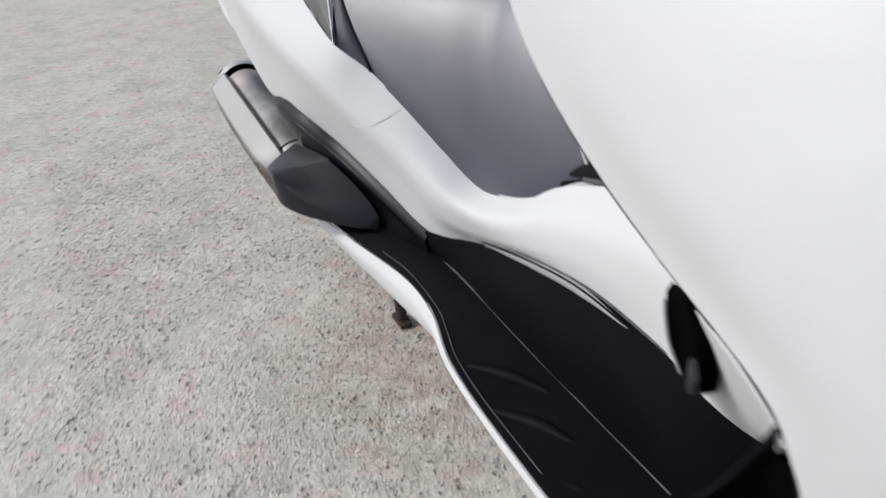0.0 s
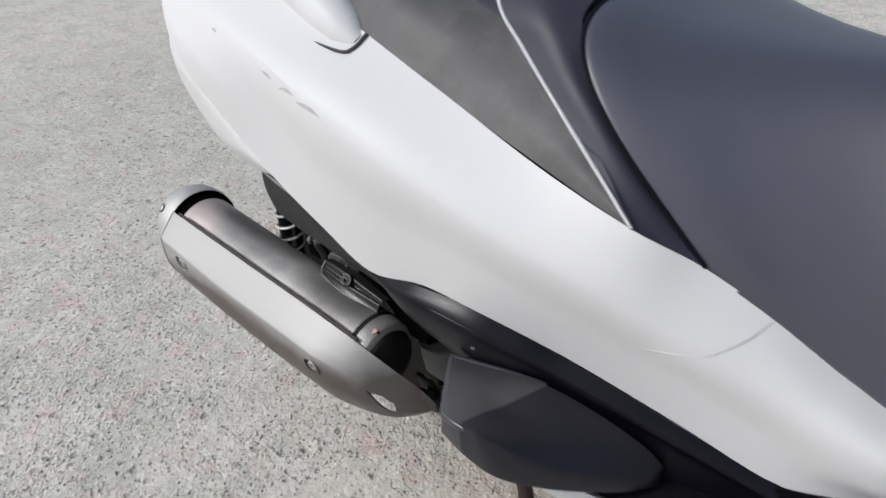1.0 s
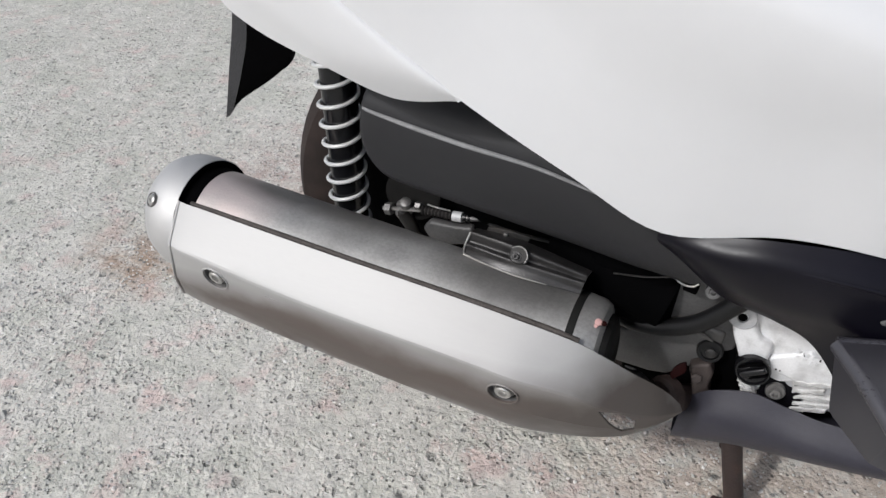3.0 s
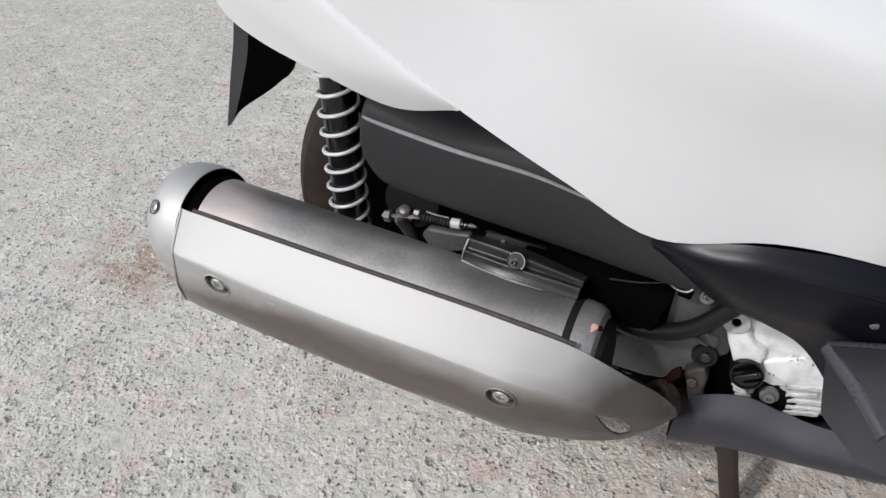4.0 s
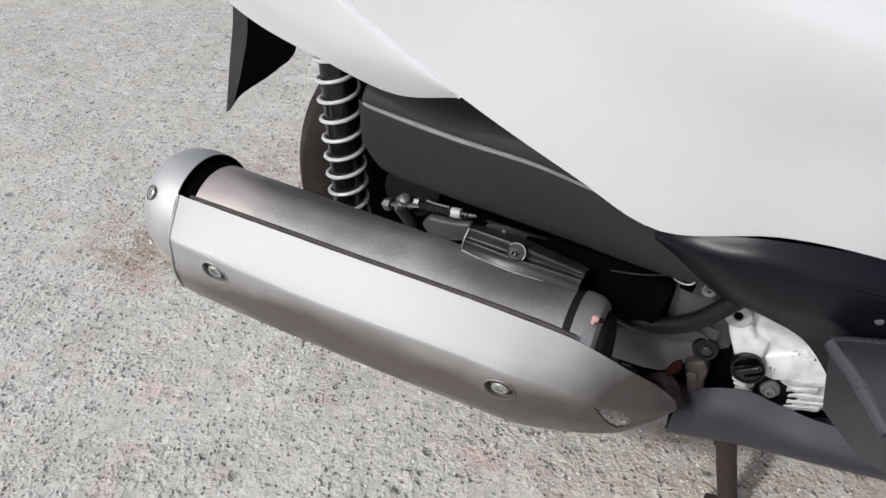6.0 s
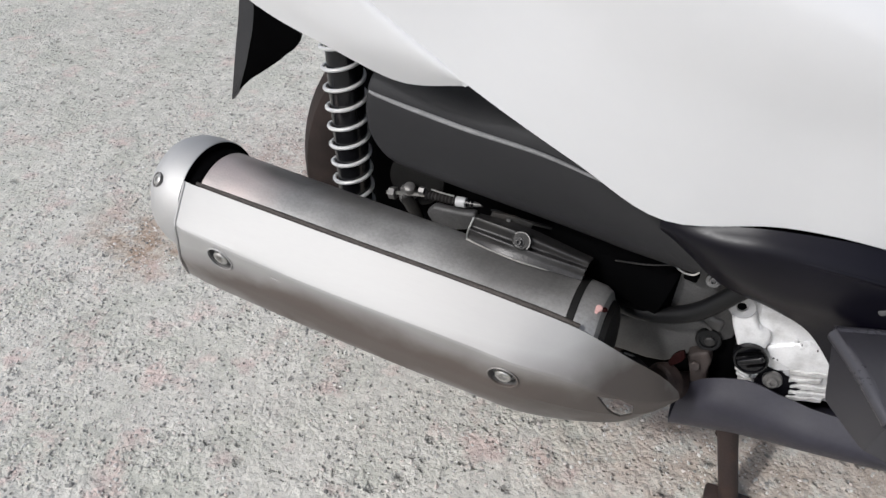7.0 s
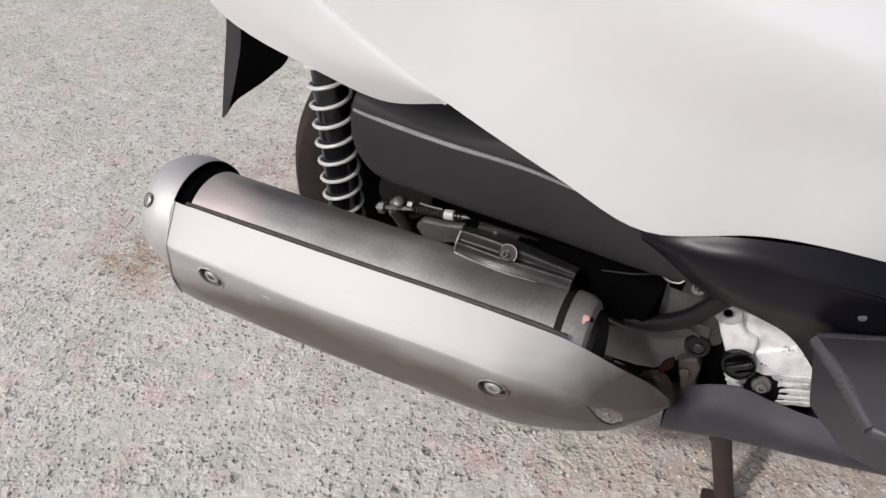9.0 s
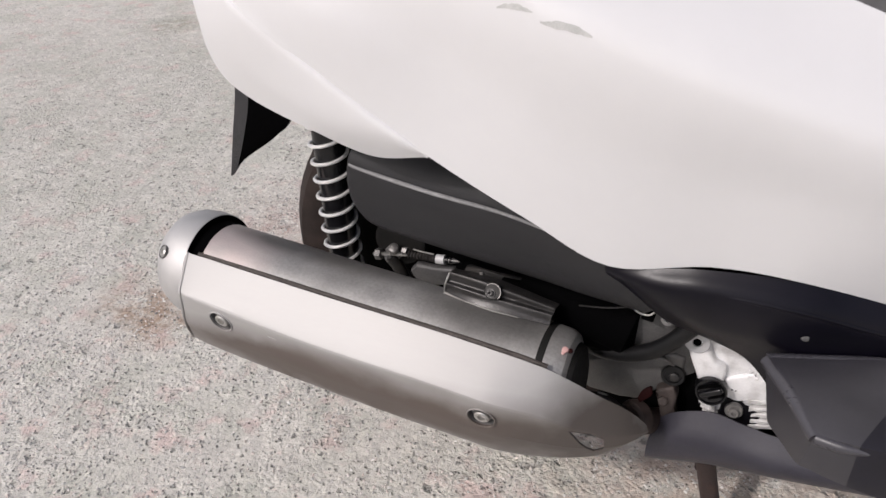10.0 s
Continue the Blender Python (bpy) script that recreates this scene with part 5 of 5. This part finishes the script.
part("damper_body", tube([(-0.2335, -0.135, 0.53), (-0.240, -0.135, 0.31)], 0.0180, 10, 24), GLOSS_BLACK, shock)

# rear brake arm and cable
arm = part("brake_arm", tube([(-0.1796, -0.128, 0.356), (-0.172, -0.124, 0.338), (-0.155, -0.12, 0.30), (-0.112, -0.085, 0.274)], [0.0075, 0.0075, 0.009, 0.010], 24, 12), ENGINE_GREY, scooter, "dirty steel brake arm with cable")
part("clevis", slab([(-0.188, -0.126, 0.362), (-0.186, -0.126, 0.348), (-0.177, -0.126, 0.344), (-0.169, -0.126, 0.352), (-0.170, -0.126, 0.364), (-0.179, -0.126, 0.368)], 0.010, 0.002), DIRTY_STEEL, arm)
pin = part("pivot", turned([(-0.002, 0.0068), (0.004, 0.0068), (0.0050, 0.0058)], (-0.1796, -0.127, 0.354), (0.25, -1, 0.45), 24), DIRTY_STEEL, arm)
part("pin_end", turned([(0.004, 0.0036), (0.0064, 0.0034), (0.0070, 0.0024)], (-0.1796, -0.127, 0.354), (0.25, -1, 0.45), 18), ENGINE_GREY, pin)
part("arm_bolt", turned([(-0.004, 0.0062), (0.003, 0.0062), (0.0045, 0.0040)], (-0.1726, -0.130, 0.369), (0.1, -0.4, 1), 18), DIRTY_STEEL, arm)
part("adjuster_nut", turned([(-0.0035, 0.0070), (0.0035, 0.0070), (0.0040, 0.0058)], (-0.1935, -0.130, 0.357), (1, 0, 0.12), 6), MOUNT, arm)
part("cable_nut", turned([(-0.003, 0.0046), (0.003, 0.0046)], (-0.1570, -0.131, 0.3700), (1, 0, 0.05), 6), DIRTY_STEEL, arm)
part("cable_rod", tube([(-0.201, -0.130, 0.356), (-0.175, -0.130, 0.361), (-0.152, -0.130, 0.3655)], 0.0022, 16, 8), STEEL, arm)
boot = [(-0.1540 + 0.0365 * k / 64, -0.130, 0.3655 + 0.0015 * k / 64) for k in range(65)]
part("cable_boot", tube(boot, [0.0034 + 0.0020 * (k % 2) for k in range(19)], 0, 14), RUBBER, arm, "ribbed rubber cable boot")
part("cable_sleeve", tube([(-0.1171, -0.130, 0.3670), (-0.1065, -0.130, 0.3680)], 0.0056, 4, 18), GREY_PAINT, arm, "white cable sleeve")
part("sleeve_ring", tube([(-0.1050, -0.130, 0.3681), (-0.1020, -0.130, 0.3684)], 0.0050, 3, 16), GLOSS_BLACK, arm)
part("sleeve_ring", tube([(-0.1000, -0.130, 0.3686), (-0.0975, -0.130, 0.3689)], 0.0043, 3, 16), GLOSS_BLACK, arm)
part("sleeve_tip", tube([(-0.1060, -0.130, 0.3680), (-0.0960, -0.130, 0.3690), (-0.0870, -0.130, 0.3700)], [0.0038, 0.0030, 0.0012], 8, 12), DIRTY_STEEL, arm)
part("cable", tube([(-0.088, -0.130, 0.370), (-0.05, -0.140, 0.372), (0.0, -0.145, 0.375)], 0.0020, 20, 8), RUBBER, arm)
part("return_wire", tube([(-0.146, -0.131, 0.375), (-0.134, -0.132, 0.3745), (-0.120, -0.131, 0.3735)], 0.0009, 12, 8), STEEL, arm)
part("cable_stay", slab([(-0.152, -0.124, 0.346), (-0.1430, -0.124, 0.357), (-0.1171, -0.124, 0.357), (-0.094, -0.124, 0.361), (-0.092, -0.124, 0.340), (-0.124, -0.124, 0.330), (-0.143, -0.124, 0.331)], 0.012, 0.004, 3), STAY, arm, "dull grey cable stay")
part("drum_rim", turned([(0, 0.031), (0.004, 0.031), (0.005, 0.029), (0.005, 0.026)], (-0.171, -0.113, 0.372), (0.1, -1, 0.1), 40), COLLAR, arm)

# mudguard
flap = [
    [(-0.412, -0.052, 0.60), (-0.422, -0.052, 0.52), (-0.446, -0.052, 0.445), (-0.470, -0.050, 0.376)],
    [(-0.392, -0.056, 0.60), (-0.398, -0.060, 0.51), (-0.420, -0.060, 0.45), (-0.452, -0.052, 0.394)],
    [(-0.330, -0.05, 0.60), (-0.347, -0.05, 0.485), (-0.374, -0.05, 0.452), (-0.436, -0.05, 0.409)],
]
guard = part("mudguard", sheet(flap[1:], 20, 5, 0.010), INNER, scooter, "black plastic rear mudguard")
# The sunlight on this face is put into its greyer colour.
part("mudguard_sunlit", sheet(flap[:2], 20, 5, 0.006), DARK_GREY, guard, "rear face painted greyer for the sun on it")
# Added black blocks: they stand in for deep shade in the hollows.
part("void_fill", block((0.36, 0.16, 0.22), (0.075, -0.03, 0.475), bevel=0.02), INNER, scooter, "black filler block for the deep shade behind the engine")
part("void_fill", block((0.20, 0.15, 0.10), (0.00, -0.06, 0.36), bevel=0.02), INNER, scooter)

# More black filler, in place of shade before the tyre and under the engine.
part("void_fill", block((0.30, 0.012, 0.20), (-0.108, -0.088, 0.385), bevel=0.005), INNER, scooter)
part("void_fill", block((0.10, 0.08, 0.06), (0.125, -0.10, 0.230), bevel=0.01), INNER, scooter)

# engine casing and its fittings
engine = part("crankcase", block((0.34, 0.13, 0.14), (0.20, -0.055, 0.29), bevel=0.02), ENGINE_GREY, scooter, "dirty grey engine casing")
part("swing_arm", slab([(0.055, -0.150, 0.285), (0.066, -0.150, 0.245), (0.1032, -0.150, 0.243), (0.122, -0.150, 0.246), (0.1389, -0.150, 0.264), (0.1617, -0.150, 0.278), (0.1667, -0.150, 0.321), (0.1518, -0.150, 0.323), (0.10, -0.150, 0.305)], 0.03, 0.005, 3), MOUNT, engine, "dull steel muffler mount")
part("arm_ridge", tube([(0.1161, -0.156, 0.312), (0.131, -0.156, 0.318), (0.1448, -0.156, 0.318), (0.1558, -0.156, 0.313)], [0.0010, 0.0026, 0.0030, 0.0012], 16, 10), MOUNT, engine, "worn upper ridge of the mount")
bush = part("mount_bush", turned([(-0.002, 0.0122), (0.004, 0.0122), (0.0052, 0.0110), (0.0050, 0.0085), (0.003, 0.0080)], (0.1555, -0.150, 0.296), (0.1, -1, 0.25), 28), HOSE, engine, "black rubber bush")
part("bush_bolt", turned([(0.0, 0.0048), (0.0060, 0.0048), (0.0066, 0.0036)], (0.1565, -0.150, 0.295), (0.1, -1, 0.25), 18), DARK_STEEL, bush)
part("mount_foot", slab([(0.1455, -0.162, 0.26), (0.15, -0.162, 0.24), (0.154, -0.162, 0.216), (0.1627, -0.162, 0.222), (0.1655, -0.162, 0.246), (0.1622, -0.162, 0.26), (0.164, -0.162, 0.275), (0.1587, -0.162, 0.288), (0.15, -0.162, 0.284), (0.1405, -0.162, 0.277)], 0.016, 0.003, 3), BRONZE, engine, "heat-stained mount foot")
part("foot_bolt", turned([(-0.002, 0.0055), (0.003, 0.0055), (0.004, 0.0042)], (0.150, -0.163, 0.268), (0.1, -1, 0.3), 6), BRONZE, engine)
part("case_wall", slab([(0.145, -0.147, 0.335), (0.150, -0.147, 0.295), (0.166, -0.147, 0.292), (0.176, -0.147, 0.300), (0.178, -0.147, 0.350), (0.160, -0.147, 0.372)], 0.010, 0.003), STAY, engine, "dull casing wall behind the mount")
# Black block added for the shade between mount and engine plate.
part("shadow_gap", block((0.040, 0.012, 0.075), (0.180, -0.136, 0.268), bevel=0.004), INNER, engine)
part("rear_tab", slab([(0.070, -0.168, 0.262), (0.098, -0.168, 0.262), (0.112, -0.168, 0.250), (0.105, -0.168, 0.238), (0.080, -0.168, 0.245)], 0.008, 0.002), ENGINE_GREY, engine)
part("tab_edge", tube([(0.083, -0.1695, 0.2630), (0.094, -0.1695, 0.2605), (0.100, -0.1695, 0.2570)], [0.0008, 0.0016, 0.0006], 8, 8), STEEL, engine)
alu = part("engine_plate", slab([(0.160, -0.158, 0.372), (0.1645, -0.158, 0.353), (0.1725, -0.158, 0.331), (0.183, -0.158, 0.300), (0.190, -0.158, 0.274), (0.199, -0.158, 0.262), (0.206, -0.158, 0.268), (0.211, -0.158, 0.281), (0.229, -0.158, 0.289), (0.275, -0.158, 0.296), (0.30, -0.158, 0.31), (0.26, -0.158, 0.395), (0.18, -0.158, 0.40)], 0.035, 0.004, 3), CAST_ALU, engine, "bright cast aluminium engine plate")
part("web", slab([(0.1640, -0.1660, 0.368), (0.1655, -0.1660, 0.353), (0.1712, -0.1660, 0.333), (0.1772, -0.1660, 0.318), (0.1840, -0.1660, 0.300), (0.2040, -0.1660, 0.312), (0.2052, -0.1660, 0.333), (0.1940, -0.1660, 0.337), (0.1880, -0.1660, 0.350), (0.1840, -0.1660, 0.366), (0.1740, -0.1660, 0.374)], 0.0125, 0.0040, 4), CAST_ALU, alu, "raised casting web")
part("web", slab([(0.207, -0.1615, 0.303), (0.232, -0.1615, 0.294), (0.270, -0.1615, 0.301), (0.275, -0.1615, 0.312), (0.258, -0.1615, 0.322), (0.236, -0.1615, 0.334), (0.222, -0.1615, 0.326), (0.204, -0.1615, 0.316)], 0.007, 0.003, 3), CAST_ALU, alu)
# Boss colour is duller than the plate to carry its recess shade.
boss = part("boss", turned([(0, 0.0122), (0.0016, 0.0122), (0.0026, 0.0110), (0.0018, 0.0048), (0.0002, 0.0040)], (0.1746, -0.1656, 0.359), (0.05, -1, 0.1), 28), DULL_CAST, alu, "machined boss, greyed for the shade of its recess")
part("bolt_hole", turned([(0, 0.0040), (0.0006, 0.0038)], (0.1744, -0.1668, 0.3594), (0.05, -1, 0.1), 16), INNER, boss)
for x, z, w, h in ((0.2250, 0.3330, 0.0030, 0.0042), (0.2295, 0.3325, 0.0012, 0.0046), (0.2330, 0.3310, 0.0034, 0.0038), (0.2380, 0.3295, 0.0030, 0.0044), (0.2260, 0.3268, 0.0026, 0.0030), (0.2320, 0.3252, 0.0030, 0.0034), (0.2375, 0.3236, 0.0012, 0.0040), (0.2420, 0.3224, 0.0030, 0.0034)):
    part("cast_mark", block((w, 0.0012, h), (x, -0.1620, z), (0, 14, 0), 0.0004), CAST_ALU, alu)
for x, z, r in ((0.2310, 0.3290, 0.0008), (0.2440, 0.3275, 0.0010), (0.2130, 0.3045, 0.0012), (0.2165, 0.3040, 0.0009)):
    part("casting_pit", turned([(-0.001, r), (0.0005, r * 0.7)], (x, -0.1617, z), (0, -1, 0), 7), ENGINE_GREY, alu)
part("cylinder", slab([(0.232, -0.1580, 0.280), (0.234, -0.1580, 0.267), (0.263, -0.1580, 0.2645), (0.274, -0.1580, 0.276), (0.266, -0.1580, 0.304), (0.228, -0.1580, 0.298)], 0.030, 0.003), DULL_CAST, alu, "pale cast cylinder")
rnd = random.Random(11)
for k in range(5):
    x0, x1, z0 = 0.2290 + 0.0016 * k + rnd.uniform(-0.002, 0.003), 0.2600 + 0.0012 * k + rnd.uniform(-0.007, 0.006), 0.2930 - 0.0078 * k + rnd.uniform(-0.0008, 0.0008)
    under = [(x0 + (x1 - x0) * j / 7, -0.1625 - 0.0006 * (k % 2), z0 + 0.0085 * j / 7 - 0.0030 - rnd.uniform(0, 0.0014) + 0.0012 * (j % 3 == 1)) for j in range(8)]
    over = [(x0 + (x1 - x0) * j / 7, -0.1625 - 0.0006 * (k % 2), z0 + 0.0100 * j / 7 + 0.0022 + rnd.uniform(-0.0014, 0.0008)) for j in range(7, -1, -1)]
    part("cooling_fin", slab(under + over, 0.008, 0.0010, 1), FIN, alu)
part("fin_gap", block((0.048, 0.006, 0.046), (0.250, -0.1545, 0.284), (0, -14, 0), 0.003), DULL_CAST, alu)
part("case_screw", turned([(-0.002, 0.0052), (0.002, 0.0052), (0.003, 0.0040)], (0.2715, -0.1630, 0.2935), (0.05, -1, 0.2), 18), STEEL, alu)
for k in range(3):
    part("cooling_fin", block((0.015, 0.008, 0.0032), (0.1915 + 0.0026 * k, -0.1625, 0.2800 - 0.0054 * k), (0, 24 - 6 * k, 0), 0.0012), FIN, alu)
oil = part("oil_cap", turned([(-0.01, 0.0154), (0.006, 0.0154), (0.0080, 0.0146), (0.0080, 0.0132), (0.0060, 0.0124), (0.0056, 0.004)], (0.1940, -0.1665, 0.3040), (0.08, -1, 0.25), 40), GLOSS_BLACK, engine, "black oil filler cap with a grip bar")
part("grip_bar", block((0.0240, 0.008, 0.0066), (0.1945, -0.1740, 0.3060), (-14, -32, 0), 0.0022, 3), GLOSS_BLACK, oil)
for d in (-1, 1):
    part("grip_groove", block((0.022, 0.004, 0.0030), (0.1945 - 0.0035 * d, -0.1725, 0.3056 + 0.0062 * d), (-14, -32, 0), 0.001), INNER, oil)
part("dark_bracket", slab([(0.205, -0.161, 0.292), (0.205, -0.161, 0.255), (0.245, -0.161, 0.25), (0.245, -0.161, 0.280)], 0.008, 0.004), BLACK, engine)
bolt("plate_bolt", (0.2183, -0.163, 0.2790), (0.05, -1, 0.2), 0.0088, engine, DIRTY_STEEL)
part("intake_boot", tube([(0.00, -0.135, 0.385), (0.06, -0.143, 0.368), (0.112, -0.146, 0.354)], [0.034, 0.040, 0.040], 20, 22), INNER, engine, "black rubber intake boot")
part("air_duct", block((0.088, 0.05, 0.090), (0.075, -0.153, 0.366), (0, 4, 0), 0.018, 4), INNER, engine, "black air duct")
part("duct_stay", slab([(0.112, -0.160, 0.388), (0.158, -0.160, 0.388), (0.170, -0.160, 0.360), (0.152, -0.160, 0.335), (0.112, -0.160, 0.322)], 0.006, 0.002), STAY, engine, "dull grey stay behind the hose")
part("breather_hose", tube([(0.060, -0.150, 0.312), (0.088, -0.168, 0.322), (0.1161, -0.176, 0.334), (0.1429, -0.180, 0.354), (0.1687, -0.180, 0.386), (0.185, -0.18, 0.410)], 0.0084, 40, 16), HOSE, engine, "black breather hose")
part("hose_wire", tube([(0.062, -0.182, 0.386), (0.090, -0.184, 0.392), (0.1141, -0.182, 0.3985)], 0.0008, 24, 8), DARK_STEEL, engine)
part("wire_clip", tube([(0.1135, -0.181, 0.4010), (0.1150, -0.182, 0.3960), (0.1210, -0.183, 0.3930), (0.1290, -0.183, 0.3930), (0.1335, -0.182, 0.3965)], 0.0010, 24, 8), STEEL, engine, "bright wire clip")
part("clip_block", block((0.0120, 0.008, 0.0090), (0.128, -0.178, 0.3885), (0, 10, 0), 0.0015), INNER, engine)
bolt("stay_bolt", (0.1458, -0.178, 0.3890), (0.1, -0.9, 0.4), 0.0066, engine, DIRTY_STEEL, 0.005)
for at, h, turn in (((0.0500, -0.160, 0.3690), 0.013, 18), ((0.0290, -0.160, 0.3610), 0.004, 40), ((0.0150, -0.160, 0.3760), 0.003, 10)):
    part("clip_tab", block((0.0034, 0.002, h), at, (0, turn, 0), 0.0006), DULL_CAST, engine, "pale clip tab in the gap")
belly = [
    [(0.146, -0.160, 0.236), (0.166, -0.168, 0.262), (0.20, -0.172, 0.277), (0.235, -0.176, 0.274), (0.29, -0.182, 0.276), (0.50, -0.19, 0.30)],
    [(0.141, -0.176, 0.214), (0.166, -0.184, 0.232), (0.20, -0.189, 0.238), (0.235, -0.193, 0.242), (0.29, -0.198, 0.247), (0.50, -0.20, 0.275)],
    [(0.139, -0.157, 0.172), (0.166, -0.158, 0.180), (0.20, -0.158, 0.190), (0.235, -0.160, 0.199), (0.29, -0.162, 0.211), (0.50, -0.16, 0.24)],
    [(0.135, -0.05, 0.160), (0.166, -0.05, 0.168), (0.20, -0.05, 0.172), (0.235, -0.05, 0.18), (0.29, -0.05, 0.195), (0.50, -0.05, 0.22)],
]
part("belly_cover", sheet(belly, 30, 5, 0.003), BELLY, scooter, "dark blue-grey belly cover")
stand = part("centre_stand", tube([(0.192, -0.095, 0.19), (0.203, -0.10, 0.12), (0.228, -0.105, 0.006)], 0.0115, 20, 16), RUST, scooter, "rusty dark centre stand")
part("crossbar", tube([(0.20, -0.10, 0.11), (0.20, 0.10, 0.11)], 0.009, 6, 12), RUST, stand)
part("stand_foot", block((0.052, 0.026, 0.012), (0.226, -0.105, 0.002)), RUST, stand)
part("stand_leg", tube([(0.188, 0.095, 0.19), (0.199, 0.10, 0.12), (0.224, 0.105, 0.006)], 0.0115, 20, 16), RUST, stand)
part("stand_foot", block((0.052, 0.026, 0.012), (0.226, 0.105, 0.002)), RUST, stand)

# front cowl: rear edge first, then towards the nose
COWL = [
    ((0.885, -0.262, 0.900), (0.95, -0.22, 0.95), (1.05, -0.12, 1.00), (1.12, 0, 1.02)),
    ((0.905, -0.268, 0.850), (0.98, -0.24, 0.90), (1.09, -0.14, 0.97), (1.16, 0, 1.00)),
    ((0.930, -0.270, 0.803), (1.02, -0.26, 0.85), (1.14, -0.16, 0.93), (1.22, 0, 0.97)),
    ((0.970, -0.270, 0.760), (1.06, -0.27, 0.81), (1.20, -0.18, 0.89), (1.28, 0, 0.94)),
    ((1.030, -0.270, 0.718), (1.12, -0.275, 0.77), (1.27, -0.19, 0.85), (1.36, 0, 0.90)),
    ((1.100, -0.270, 0.681), (1.20, -0.275, 0.73), (1.35, -0.19, 0.80), (1.45, 0, 0.84)),
    ((1.190, -0.270, 0.640), (1.30, -0.265, 0.66), (1.44, -0.18, 0.70), (1.54, 0, 0.74)),
    ((1.216, -0.266, 0.604), (1.35, -0.255, 0.60), (1.50, -0.17, 0.63), (1.59, 0, 0.66)),
    ((1.228, -0.260, 0.566), (1.38, -0.25, 0.54), (1.53, -0.16, 0.56), (1.61, 0, 0.58)),
    ((1.236, -0.252, 0.486), (1.40, -0.24, 0.47), (1.55, -0.15, 0.48), (1.62, 0, 0.49)),
    ((1.240, -0.242, 0.400), (1.42, -0.23, 0.40), (1.56, -0.14, 0.40), (1.63, 0, 0.40)),
]
COWL = [tuple((x - 0.006, y, z + 0.0116 * (x - 0.1) / 0.93) for x, y, z in st) for st in COWL]
both("front_cowl", sheet([[st[k] for st in COWL] for k in range(4)], 56, 8, 0.004), WHITE, "large white front cowl")
inner = [[st[0] for st in COWL], [(p[0][0] + 0.02, -0.20, p[0][2] - 0.03) for p in COWL], [(p[0][0] + 0.05, -0.10, p[0][2] - 0.06) for p in COWL], [(p[0][0] + 0.06, 0, p[0][2] - 0.06) for p in COWL]]
both("leg_shield", sheet([[(x + 0.012, y + 0.006, z - 0.004) for x, y, z in r] for r in inner], 40, 5, 0.003), BLACK, "black inner leg shield")
both("cowl_gasket", tube([(x - 0.001, y + 0.003, z - 0.003) for x, y, z in (COWL[k][0] for k in (5, 6, 7, 8))], 0.0012, 40, 10), GLOSS_BLACK, "black gasket along the cowl edge")
both("shield_flange", sheet([
    [(0.958, -0.266, 0.766), (1.022, -0.267, 0.724), (1.092, -0.266, 0.688), (1.150, -0.262, 0.662)],
    [(0.975, -0.250, 0.733), (1.022, -0.244, 0.695), (1.070, -0.235, 0.660), (1.105, -0.228, 0.630)],
    [(0.994, -0.230, 0.696), (1.018, -0.214, 0.664), (1.040, -0.192, 0.622), (1.048, -0.188, 0.606)]], 24, 5, 0.003), BLACK, "black flange of the inner leg shield")
both("tunnel_foot", sheet([
    [(1.015, -0.164, 0.510), (1.080, -0.190, 0.528), (1.120, -0.196, 0.533), (1.150, -0.198, 0.540), (1.166, -0.205, 0.556)],
    [(1.040, -0.186, 0.570), (1.085, -0.203, 0.575), (1.125, -0.215, 0.575), (1.158, -0.222, 0.572), (1.174, -0.225, 0.570)],
    [(1.050, -0.208, 0.630), (1.100, -0.233, 0.638), (1.140, -0.250, 0.642), (1.175, -0.256, 0.630), (1.198, -0.257, 0.614)]], 32, 6, 0.003), WHITE, "white foot of the leg shield")
front = [[(x, -0.08 - 0.045 * k, z) for k in range(5)] for x, z in ((1.05, 0.368), (1.10, 0.43), (1.17, 0.57), (1.22, 0.72))]
both("floor_front", sheet(front, 12, 5, 0.003), BLACK, "black upswept floor front")
